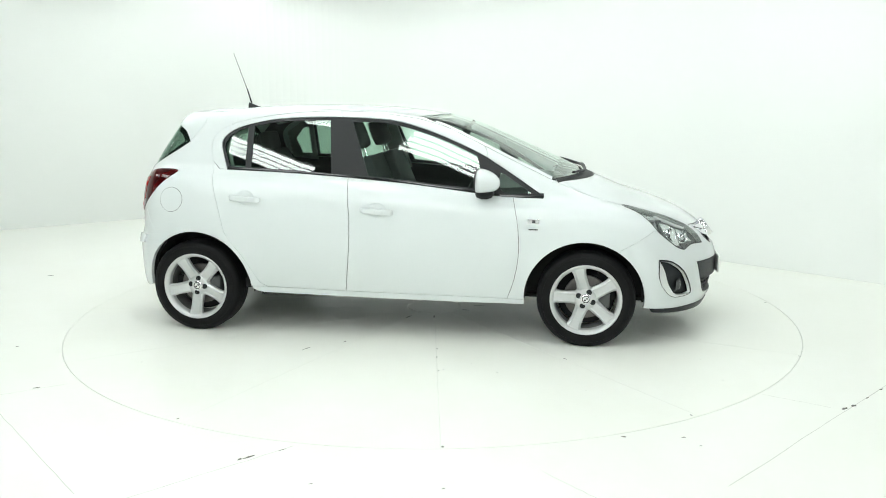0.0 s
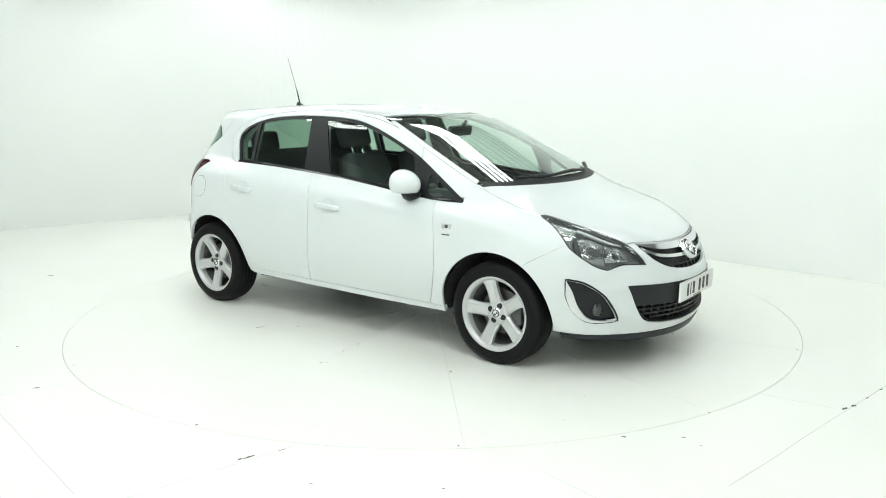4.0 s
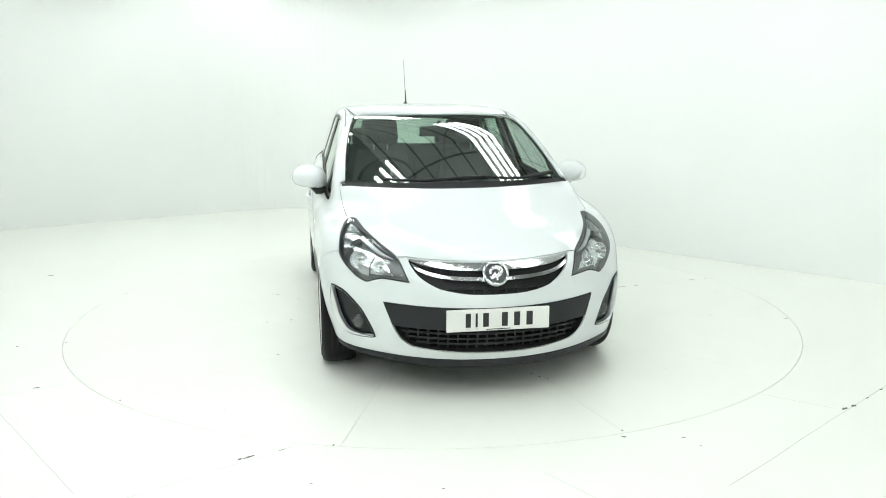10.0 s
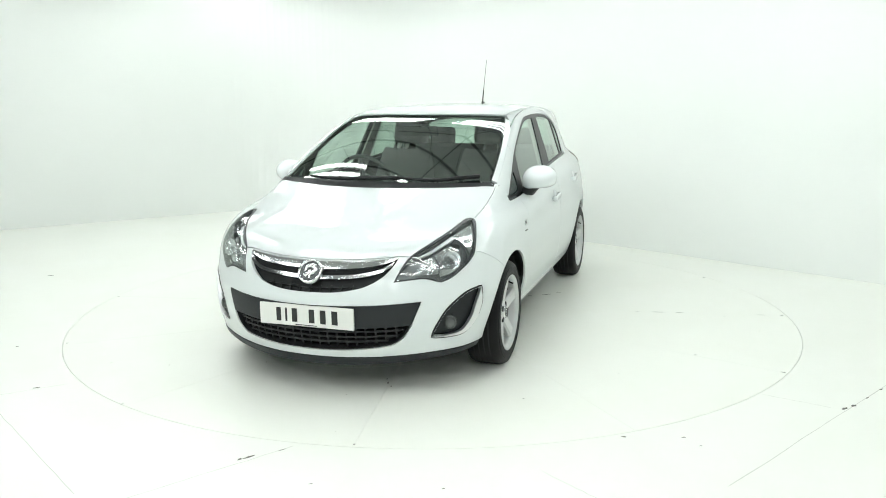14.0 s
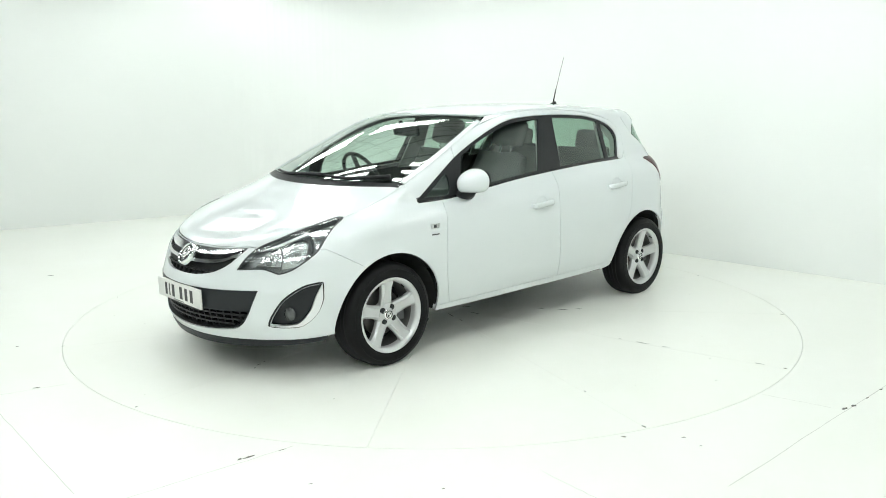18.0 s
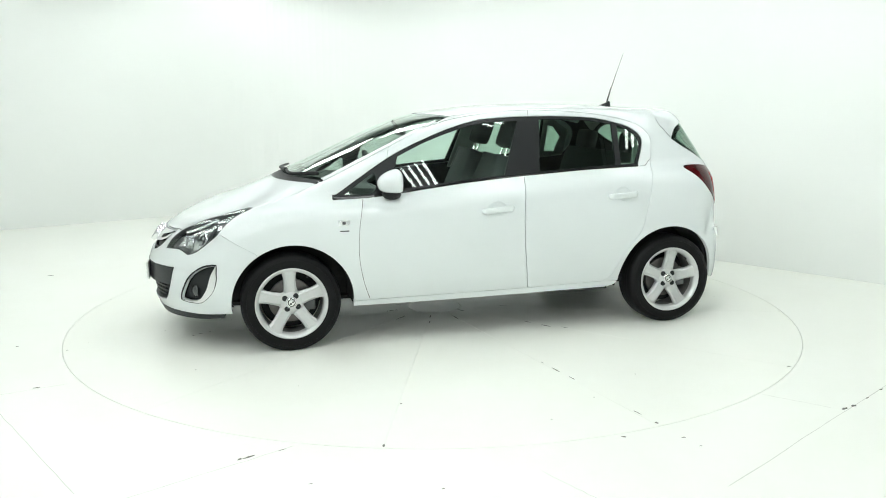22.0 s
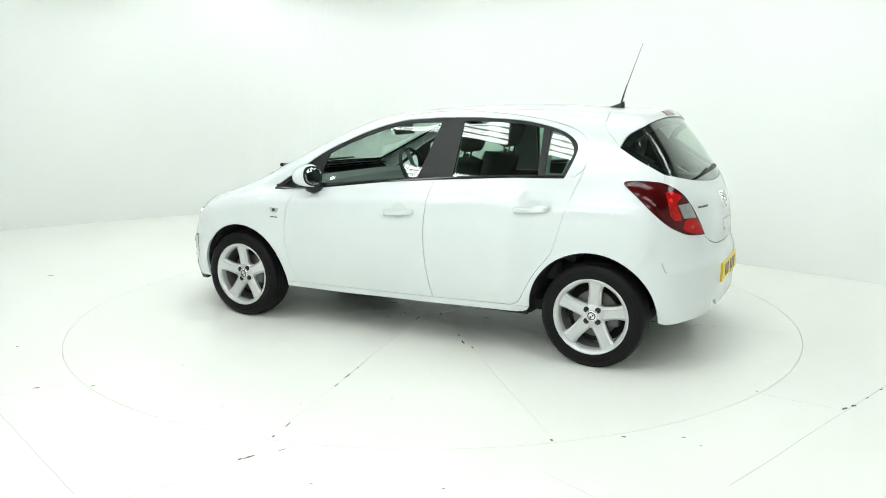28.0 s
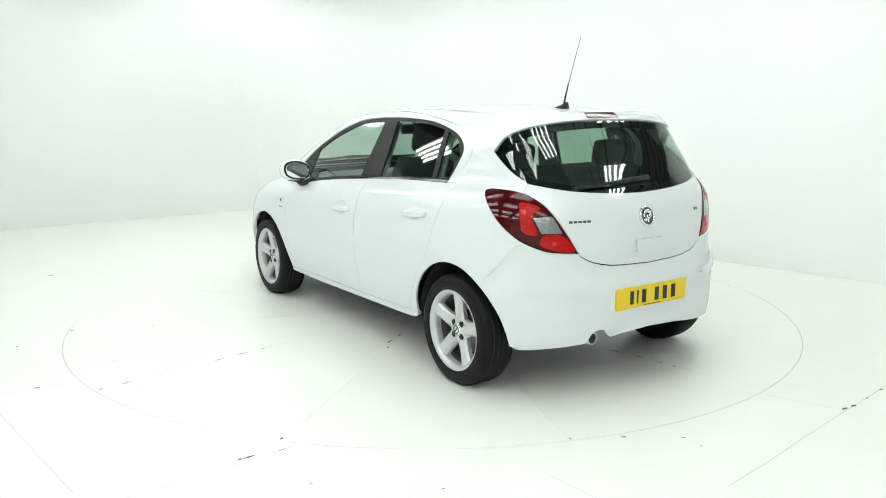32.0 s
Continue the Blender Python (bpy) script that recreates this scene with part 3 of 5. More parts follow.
BELT_R = line((-0.232, 1.008), (-0.64, 1.034), (-1.045, 1.048))
DLO_TOP = line((0.985, 0.912), (0.80, 1.035), (0.61, 1.152), (0.41, 1.243), (0.233, 1.309), (0.057, 1.356), (-0.12, 1.373), (-0.300, 1.380))
DLO_TOP_R = line((-0.300, 1.380), (-0.508, 1.379), (-0.72, 1.368), (-0.862, 1.346), (-1.005, 1.306), (-1.082, 1.255), (-1.100, 1.20), (-1.045, 1.048))
DOOR_TOP = line((0.64, 1.140), (0.625, 1.195), (0.565, 1.235), (0.41, 1.302), (0.198, 1.366), (-0.121, 1.408), (-0.311, 1.417))
DOOR_TOP_R = line((-0.311, 1.417), (-0.51, 1.412), (-0.758, 1.390), (-0.972, 1.352), (-1.105, 1.302), (-1.168, 1.225), (-1.152, 1.10))
RAIL_Y = spline([-1.40, -1.24, -1.1, -0.85, -0.6, -0.3, 0.0, 0.212], [0.49, 0.515, 0.535, 0.56, 0.57, 0.565, 0.555, 0.535])
RAIL_X = [0.212, 0.14, 0.06, -0.02, -0.1, -0.2, -0.3, -0.4, -0.5, -0.6, -0.7, -0.8, -0.9, -1.0, -1.1, -1.18, -1.235]
_r = drop(chart_top, [(x, float(RAIL_Y(x))) for x in RAIL_X])
SCREEN_EDGE = line((1.045, 0.998), (0.942, 1.050), (0.801, 1.113), (0.706, 1.162), (0.547, 1.238), (0.41, 1.302), (0.30, 1.348))
_e = drop(chart_side, SCREEN_EDGE)
_k = np.polyfit(_e[:, 0], _e[:, 1], 3)
_e = drop(chart_top, [(float(x), float(np.polyval(_k, x))) for x in _e[:, 0]])
SCREEN_EDGE = [(float(p[0]), float(p[2])) for p in _e]
PILLAR_LINE = [(float(p[0]), float(p[1])) for p in _e]
ROOF_EDGE = SCREEN_EDGE + [(float(p[0]), float(p[2])) for p in _r]


DOORS = {}
HANDLES = {"front": (0.075, -0.135, 0.803, 0.818), "rear": (-0.785, -0.995, 0.866, 0.880)}


def cup_line(nm):
    x0, x1, z0, z1 = HANDLES[nm]
    xm, zm = (x0 + x1) / 2, (z0 + z1) / 2
    return np.array([(xm + 0.062 * math.cos(a), zm + 0.006 + 0.046 * math.sin(a)) for a in np.linspace(0, 2 * math.pi, 33)[:-1]])


def car_body(car):
    S = chart_side
    # dark sheets behind the panels: door cards, and painted-in shade for the gaps
    inner = dict(material=DARK, parent=car, lift=-0.022, thick=0.004, grid=0.05, rim=False)
    # front door: skin below the windows, window frame above
    low = SEAM_A + SILL_TOP_F[1:] + SEAM_B[::-1][1:] + [q for q in BELT_F[::-1][1:] if q[0] < 0.80]
    DOORS["front"] = fd = both("front_door", S, low, (cup_line("front"),), PAINT, car, "white front door", gap=0.0021)
    both("door_lining", S, low, (), **{**inner, "parent": fd})
    frame = [q for q in DLO_TOP if q[0] < 0.635] + DOOR_TOP[::-1]
    both("door_frame", S, frame, (), PAINT, fd, gap=0.0015, grid=0.02)
    low = SEAM_B + SILL_TOP_R[1:] + SEAM_C[::-1][1:] + [(-1.10, 1.052)] + BELT_R[::-1]
    DOORS["rear"] = rd = both("rear_door", S, low[:-1], (cup_line("rear"),), PAINT, car, "white rear door", gap=0.0021)
    both("door_lining", S, low[:-1], (), **{**inner, "parent": rd})
    frame = DLO_TOP_R + [(-1.10, 1.052)] + DOOR_TOP_R[::-1]
    both("door_frame", S, frame, (), PAINT, rd, gap=0.0015, grid=0.02)
    # sill
    sill = [(0.882, 0.243)] + [(0.4, 0.243), (-0.3, 0.252), (-0.80, 0.261), (-0.845, 0.270), (-0.868, 0.282), (-0.876, 0.298), (-0.845, 0.301)] + SILL_TOP_R[::-1] + SILL_TOP_F[::-1][1:] + [(0.84, 0.274), (0.881, 0.274)]
    both("sill", S, loop(sill, smooth=False), (), PAINT, car, gap=0.001, thick=0.03)
    # front wing: arch, door seam, windows' tip, bonnet edge, lamp, bumper seam
    cx, cz, r = ARCH_F
    wing = arch(cx, cz, r, 186, 56) + line((1.452, 0.602), (1.55, 0.657), (1.645, 0.712)) + LAMP_SIDE + BONNET_SIDE + [(1.0, 0.978), (1.045, 0.993)] + [(0.988, 0.921), (0.99, 0.905), (0.985, 0.896)] + [q for q in BELT_F[1:] if q[0] > 0.81] + SEAM_A + [(0.84, 0.276), (0.88, 0.276)]
    both("front_wing", S, wing, (), PAINT, car, gap=0.0008, grid=0.025)
    both("wing_gap_shade", S, wing, (), **inner)
    # pillar over the front windows, from the screen's foot to the tailgate
    top = ROOF_EDGE
    low = [(0.99, 0.925)] + [q for q in DLO_TOP if 0.645 < q[0] < 0.97] + DOOR_TOP + DOOR_TOP_R[1:]
    low = [q for q in low if not (q[0] < -1.12 and q[1] < 1.28)]
    rail = low + [(-1.195, 1.300), (-1.235, 1.345)] + top[::-1]
    both("roof_rail", S, rail, (), PAINT, car, gap=0.0015, grid=0.02)
    # rear quarter
    cx, cz, r = ARCH_R
    low = arch(cx, cz, r, 172, 60)
    glass_edge = [(float(p[0]), float(p[2])) for p in drop(chart_rear, GLASS_HALF[GI[1]:GI[0] - 1:-1])]
    lamp_up = [(float(p[0]), float(p[2])) for p in drop(chart_rear, TAIL_LAMP[TI[0]::-1])]
    lamp_out = [(float(p[0]), float(p[2])) for p in drop(chart_rear, TAIL_LAMP[:TI[2] - 1:-1])]
    quarter = [(-0.845, 0.302)] + SEAM_C[::-1] + DOOR_TOP_R[::-1][1:16] + [(-1.195, 1.300), (-1.235, 1.345), (-1.243, 1.325), (-1.262, 1.300), (-1.30, 1.262)] + glass_edge + lamp_up + lamp_out + [(-1.475, 0.575)] + arch(cx, cz, r, 131, 2)
    both("rear_quarter", S, quarter, (), PAINT, car, gap=0.0001, grid=0.025)
    both("quarter_lining", S, quarter, (), **inner)
    both("quarter_joint", S, loop([(-1.13, 1.36), (-1.15, 1.27), (-1.20, 1.25), (-1.29, 1.262), (-1.245, 1.318), (-1.232, 1.35), (-1.20, 1.375)], 0.02, smooth=False), (), PAINT, car, lift=-0.0012, thick=0.006, grid=0.02)
    both("pillar_joint", S, loop([(1.062, 1.004), (1.02, 0.998), (0.985, 0.945), (0.992, 0.915), (1.03, 0.94), (1.075, 0.985)], 0.02, smooth=False), (), PAINT, car, lift=-0.0025, thick=0.004, grid=0.02)
    # the dark band of the windows with its panes
    dlo = BELT_F + BELT_R[1:] + DLO_TOP_R[::-1][1:] + DLO_TOP[::-1][1:]
    q1 = loop([(0.925, 0.922), (0.74, 0.934), (0.725, 1.045), (0.80, 1.005)], 0.02, sharp=(0,))
    q2 = loop([(0.635, 0.948), (0.41, 0.968), (0.13, 0.998), (-0.105, 1.018), (-0.225, 1.352), (-0.12, 1.352), (0.057, 1.334), (0.233, 1.286), (0.41, 1.222), (0.575, 1.146)], 0.02, sharp=(0, 3, 4, 9))
    q3 = loop([(-0.345, 1.032), (-0.64, 1.052), (-0.885, 1.063), (-0.885, 1.325), (-0.72, 1.350), (-0.508, 1.361), (-0.375, 1.362)], 0.02, sharp=(0, 2, 3, 6))
    q4 = loop([(-0.925, 1.064), (-1.03, 1.068), (-1.078, 1.19), (-1.055, 1.25), (-0.985, 1.298), (-0.925, 1.315)], 0.02, sharp=(0, 1, 5))
    both("window_surround", S, dlo, (q1, q2, q3, q4), PILLAR, car, "satin black window surround and pillar", lift=-0.006, thick=0.012, grid=0.03, bare=True)
    for nm, q, g in (("quarter_light", q1, GLASS_SIDE), ("door_glass", q2, GLASS_SIDE), ("door_glass", q3, GLASS_REAR), ("quarter_glass", q4, GLASS_REAR)):
        both(nm, S, inset(q, -0.004, (1, 1)), (), g, car if q is q1 else (fd if q is q2 else rd), "green-tinted side glass", lift=-0.010, rim=False, grid=0.05, bare=True)
    belt = BELT_F + BELT_R[1:]
    strip = belt + [(x, z + 0.012) for x, z in belt[::-1]]
    both("belt_seal", S, strip, (), GLOSSBLACK, car, "thin black seal along the waist", lift=0.001, thick=0.010, grid=0.05)
    # top: bonnet, roof, screens
    T = chart_top
    bon = BONNET_REAR + [(x, y) for x, y in BONNET_EDGE] + BONNET_FRONT
    half = bon
    whole = half + [(x, -y) for x, y in half[::-1][1:-1]]
    skin("bonnet", T, whole, (), PAINT, car, gap=0.0008, grid=0.035)
    skin("bonnet_lining", T, whole, (), DARK, car, lift=-0.03, rim=False, grid=0.08)
    side = PILLAR_LINE[1:]
    ws = [(1.228 - 0.40 * y * y, y) for y in np.linspace(0, 0.665, 20)] + [(float(p[0]), float(p[1]) - 0.022) for p in side] + [(0.288 - 0.30 * y * y, y) for y in np.linspace(0.532, 0, 16)]
    whole = np.array(ws + [(x, -y) for x, y in ws[::-1][1:-1]])
    wh = inset(whole, 0.028, (1, 1))
    skin("windscreen_surround", T, whole, (wh,), GLAZE, car, "black printed edge of the windscreen", lift=-0.010, thick=0.004, grid=0.02, bare=True)
    for m in (False, True):
        strip = [(float(p[0]), float(p[1]) + 0.001) for p in side] + [(float(p[0]), float(p[1]) - 0.030) for p in side[::-1]]
        skin("pillar_edge", T, np.array(strip), (), PAINT, car, lift=0.003, thick=0.012, mirror=m, grid=0.02)
    skin("windscreen", T, inset(whole, 0.001, (1, 1)), (), GLASS_WS, car, "large green-tinted windscreen", lift=-0.004, rim=False, grid=0.025, bare=True)
    rf = [(0.285 - 0.30 * y * y, y) for y in np.linspace(0, 0.53, 16)] + [(x, float(RAIL_Y(x))) for x in RAIL_X[1:]] + [(-1.24, 0.50), (-1.275, 0.3), (-1.285, 0.0)]
    whole = np.array(rf + [(x, -y) for x, y in rf[::-1][1:-1]])
    skin("roof", T, whole, (), PAINT, car, gap=0.0015, grid=0.04)
    skin("headlining", T, whole, (), LINER, car, "pale grey headlining", lift=-0.03, rim=False, grid=0.08)


def mirrored(half):
    return np.array(list(half) + [(-a, b) for a, b in half[::-1] if abs(a) > 1e-6])


def car_front(car):
    F = chart_front
    # outlines by (y, z) from ahead
    lamp = to_front(LAMP)
    grille = to_front([(0.0, 0.684), (0.20, 0.689), (0.345, 0.697), (0.420, 0.704), (0.40, 0.660), (0.36, 0.615), (0.28, 0.572), (0.15, 0.548), (0.0, 0.543)])
    grille = mirrored(loop(grille, 0.015, SCALE[F], closed=False, sharp=(3,)))
    mouth = to_front([(0.0, 0.481), (0.25, 0.484), (0.40, 0.488), (0.548, 0.494), (0.525, 0.43), (0.498, 0.36), (0.465, 0.308), (0.41, 0.272), (0.2, 0.248), (0.0, 0.242)])
    mouth = mirrored(loop(mouth, 0.015, SCALE[F], closed=False, sharp=(3,)))
    fog = to_front([(0.786, 0.534), (0.73, 0.510), (0.660, 0.440), (0.612, 0.355), (0.592, 0.308), (0.655, 0.305), (0.722, 0.318), (0.770, 0.385), (0.789, 0.46)])
    fog = loop(fog, 0.012, SCALE[F], sharp=(0, 4))
    fogm = fog * (-1, 1)
    top = to_front([(0.0, 0.688), (0.20, 0.693), (0.345, 0.701), (0.425, 0.708), (0.47, 0.704)])
    low_lamp = to_front([q for q in LAMP_LOW])
    cx, cz, r = ARCH_F
    pts = [(x, z) for x, z in arch(cx, cz, r, 56, -4)]
    edge3 = drop(chart_side, pts)
    arch_f = [(math.degrees(math.atan2(p[1], p[0] - 0.9)), p[2]) for p in edge3]
    s3 = drop(chart_side, line((1.645, 0.712), (1.55, 0.657), (1.452, 0.602)))
    seam = [(math.degrees(math.atan2(p[1], p[0] - 0.9)), p[2]) for p in s3]
    bottom = [(a, 0.205 + 0.030 * (a / 45.0) ** 2) for a in np.linspace(arch_f[-1][0], 0, 26)]
    half = [tuple(q) for q in top] + [tuple(q) for q in low_lamp] + seam + arch_f + bottom
    bump = mirrored(half)
    skin("front_bumper", F, bump, (grille, mouth, fog, fogm), PAINT, car, gap=0.0006, grid=0.022, thick=0.02)
    # dark sheet put in for the shade behind the bumper and its openings
    skin("bumper_inner_shade", F, bump, (), DARK, car, lift=-0.07, rim=False, grid=0.06)
    # chin spoiler
    chin = [(a, 0.203 + 0.030 * (a / 45.0) ** 2) for a in np.linspace(0, 46, 24)] + [(a, 0.160 + 0.052 * (a / 45.0) ** 2) for a in np.linspace(45, 0, 24)]
    skin("chin_spoiler", F, mirrored(chin), (), GREYPL, car, "dark grey plastic chin spoiler", lift=0.004, thick=0.03, grid=0.03)
    # dark bar behind the plate, mesh below it
    bar = to_front([(0.0, 0.480), (0.25, 0.483), (0.40, 0.487), (0.545, 0.492), (0.520, 0.42), (0.504, 0.378), (0.20, 0.368), (0.0, 0.366)])
    bar = mirrored(loop(bar, 0.02, SCALE[F], closed=False, sharp=(3, 5)))
    skin("bumper_bar", F, bar, (), GREYPL, car, "dark grey bar behind the number plate", lift=0.002, thick=0.05, grid=0.025)
    for zz, w in ((0.342, 0.475), (0.312, 0.455), (0.283, 0.40)):
        q = to_front([(0, zz + 0.006), (w / 2, zz + 0.008), (w, zz + 0.012), (w, zz), (w / 2, zz - 0.004), (0, zz - 0.006)])
        skin("grille_slat", F, mirrored(loop(q, 0.02, SCALE[F], smooth=False, closed=False)), (), BLACK, car, lift=-0.022, thick=0.03, grid=0.03)
    for k in range(-9, 10):
        y = k * 0.049
        zl = 0.257 + 0.09 * max(0, abs(y) - 0.2) ** 1.1
        zt = 0.385 + 0.02 * abs(y)
        q = to_front([(y - 0.005, zl), (y + 0.005, zl), (y + 0.005, zt), (y - 0.005, zt)])
        skin("grille_rib", F, loop(q, 0.02, SCALE[F], smooth=False), (), BLACK, car, lift=-0.026, thick=0.02, grid=0.03)
    skin("mouth_frame", F, inset(mouth, 0.004, SCALE[F]), (inset(mouth, 0.009, SCALE[F]),), BLACK, car, "black inner frame of the lower grille", lift=-0.004, thick=0.045, grid=0.03)
    skin("grille_back", F, mouth, (), DARK, car, lift=-0.055, rim=False, grid=0.05)
    # upper grille: mesh, two chrome bars and the round badge
    skin("upper_grille", F, grille, (), BLACK, car, "black mesh of the upper grille", lift=-0.03, rim=False, grid=0.03)
    b1 = to_front([(0.0, 0.680), (0.20, 0.685), (0.345, 0.693), (0.414, 0.700), (0.392, 0.686), (0.32, 0.668), (0.20, 0.655), (0.0, 0.648)])
    skin("chrome_bar", F, mirrored(loop(b1, 0.015, SCALE[F], closed=False, sharp=(3,))), (), CHROME, car, "bright chrome grille bar", lift=0.004, thick=0.03, grid=0.02)
    b2 = to_front([(0.0, 0.620), (0.20, 0.628), (0.32, 0.645), (0.405, 0.684), (0.392, 0.661), (0.32, 0.628), (0.20, 0.611), (0.0, 0.603)])
    skin("chrome_bar", F, mirrored(loop(b2, 0.015, SCALE[F], closed=False, sharp=(3,))), (), CHROME, car, "bright chrome grille bar", lift=0.002, thick=0.03, grid=0.02)
    for zz, w in ((0.572, 0.30),):
        q = to_front([(0, zz + 0.004), (w, zz + 0.010), (w, zz + 0.003), (0, zz - 0.004)])
        skin("grille_slat", F, mirrored(loop(q, 0.02, SCALE[F], smooth=False, closed=False)), (), BLACK, car, lift=-0.012, thick=0.02, grid=0.03)
    for k in range(-5, 6):
        y = k * 0.056
        q = to_front([(y - 0.004, 0.535 + 0.3 * y * y), (y + 0.004, 0.535 + 0.3 * y * y), (y + 0.004, 0.585), (y - 0.004, 0.585)])
        skin("grille_rib", F, loop(q, 0.02, SCALE[F], smooth=False), (), BLACK, car, lift=-0.016, thick=0.015, grid=0.03)
    badge_disc(car, *placed(F, (0, 0.632), 0.014), 0.066)
    # lamps
    ring = inset(lamp, 0.007, SCALE[F])
    for m in (False, True):
        unit = new("headlight")
        unit.parent = car
        unit["label"] = "large swept-back headlight with a clear cover"
        skin("lamp_bowl", F, lamp, (), LAMPSILVER, unit, "grey lamp bowl", lift=-0.040, rim=False, mirror=m, grid=0.03)
        skin("lamp_bezel", F, lamp, (ring,), LAMPGREY, unit, "grey lamp edge", lift=-0.002, thick=0.03, mirror=m, grid=0.02)
        for q in ([(0.500, 0.618), (0.530, 0.685), (0.549, 0.705), (0.574, 0.717), (0.606, 0.673), (0.616, 0.620), (0.575, 0.618), (0.540, 0.622)], [(0.580, 0.719), (0.610, 0.748), (0.650, 0.762), (0.683, 0.747), (0.713, 0.687), (0.706, 0.645), (0.671, 0.617), (0.622, 0.606), (0.614, 0.673)]):
            skin("reflector", F, loop(to_front(q), 0.012, SCALE[F], smooth=False), (), FACETS, unit, "faceted bright reflector", lift=-0.030, thick=0.008, mirror=m, grid=0.015)
        for (yy, zz, rr) in ((0.560, 0.662, 0.036), (0.662, 0.688, 0.044)):
            p, n = placed(F, tuple(to_front([(yy, zz)])[0]), -0.024)
            q = Vector((1, 0, 0)).lerp(n, 0.45).normalized()
            mm = (Matrix.Diagonal((1, -1, 1, 1)) if m else Matrix.Identity(4)) @ Matrix.Translation(p) @ q.to_track_quat("Z", "Y").to_matrix().to_4x4()
            bm = bmesh.new()
            lathe(bm, [(0.006, -0.03), (rr * 0.4, -0.028), (rr * 0.75, -0.014), (rr * 0.93, 0.0), (rr, 0.010), (rr * 1.06, 0.010)], 14, "z", mm)
            part("lamp_cup", bm, CHROME, unit, "chrome cup round the bulb", smooth=False)
            bm = bmesh.new()
            lathe(bm, [(0.0005, 0.004), (rr * 0.2, 0.002), (rr * 0.24, -0.022)], 14, "z", mm)
            part("bulb_cap", bm, LAMPSILVER, unit, smooth=True)
        divider = loop(to_front([(0.633, 0.767), (0.656, 0.776), (0.686, 0.757), (0.722, 0.700), (0.717, 0.655), (0.710, 0.640), (0.706, 0.687), (0.683, 0.747)]), 0.012, SCALE[F], sharp=(0,))
        skin("lamp_divider", F, divider, (), LAMPGREY, unit, "dark web between the lamps", lift=-0.014, thick=0.02, mirror=m, grid=0.02)
        wedge = loop(to_front([(0.614, 0.794), (0.642, 0.846), (0.670, 0.845), (0.698, 0.824), (0.724, 0.780), (0.734, 0.708), (0.696, 0.757), (0.662, 0.782)]), 0.012, SCALE[F], smooth=False)
        skin("turn_signal", F, wedge, (), FACETS, unit, "silvery turn signal bowl", lift=-0.020, thick=0.01, mirror=m, grid=0.015)
        tail = loop(to_front([(0.685, 0.776), (0.722, 0.782), (0.727, 0.772), (0.693, 0.764)]), 0.02, SCALE[F], smooth=False)
        skin("lamp_rib", F, tail, (), LAMPSILVER, unit, lift=-0.012, thick=0.006, mirror=m, grid=0.03)
        brow = loop(to_front([(0.478, 0.708), (0.540, 0.750), (0.604, 0.804), (0.640, 0.842), (0.616, 0.810), (0.590, 0.786), (0.540, 0.742)]), 0.012, SCALE[F], sharp=(0, 3))
        skin("lamp_brow", F, brow, (), LAMPSILVER, unit, "grey brow along the lamp's top", lift=-0.010, thick=0.02, mirror=m, grid=0.02)
        strip = loop(to_front([(0.492, 0.706), (0.542, 0.731), (0.592, 0.770), (0.622, 0.798), (0.640, 0.790), (0.605, 0.757), (0.549, 0.719)]), 0.012, SCALE[F], sharp=(0,))
        skin("lamp_strip", F, strip, (), SATIN, unit, "bright strip above the reflectors", lift=-0.016, thick=0.012, mirror=m, grid=0.02)
        skin("lamp_cover", F, ring, (), GLASS_LAMP, unit, "clear lamp cover", lift=0.0, rim=False, mirror=m, grid=0.03)
        # fog lamp pocket
        pocket = new("fog_lamp")
        pocket.parent = car
        pocket["label"] = "round fog lamp in a dark pocket with a chrome blade"
        skin("pocket", F, fog, (), GREYPL, pocket, lift=-0.030, rim=False, mirror=m, grid=0.03)
        rim_o = inset(fog, -0.012, SCALE[F])
        skin("pocket_rim", F, rim_o, (inset(fog, -0.002, SCALE[F]),), GREYPL, pocket, "dark rim of the pocket", lift=0.0015, thick=0.01, mirror=m, grid=0.02)
        blade = loop(to_front([(0.788, 0.537), (0.793, 0.46), (0.774, 0.380), (0.725, 0.311), (0.655, 0.298), (0.589, 0.302), (0.655, 0.307), (0.715, 0.325), (0.755, 0.392), (0.774, 0.465)]), 0.012, SCALE[F], sharp=(0, 5))
        skin("chrome_blade", F, blade, (), SATIN, pocket, "curved chrome blade", lift=0.003, thick=0.02, mirror=m, grid=0.015)
        p, n = placed(F, tuple(to_front([(0.672, 0.365)])[0]), -0.02)
        q = Vector((1, 0, 0)).lerp(n, 0.35).normalized()
        mm = (Matrix.Diagonal((1, -1, 1, 1)) if m else Matrix.Identity(4)) @ Matrix.Translation(p) @ q.to_track_quat("Z", "Y").to_matrix().to_4x4()
        bm = bmesh.new()
        lathe(bm, [(0.0005, 0.012), (0.018, 0.010), (0.029, 0.005), (0.031, 0.0), (0.035, 0.003), (0.037, -0.012)], 28, "z", mm)
        part("fog_lens", bm, FOGLENS, pocket, "round smoky lens", smooth=True)


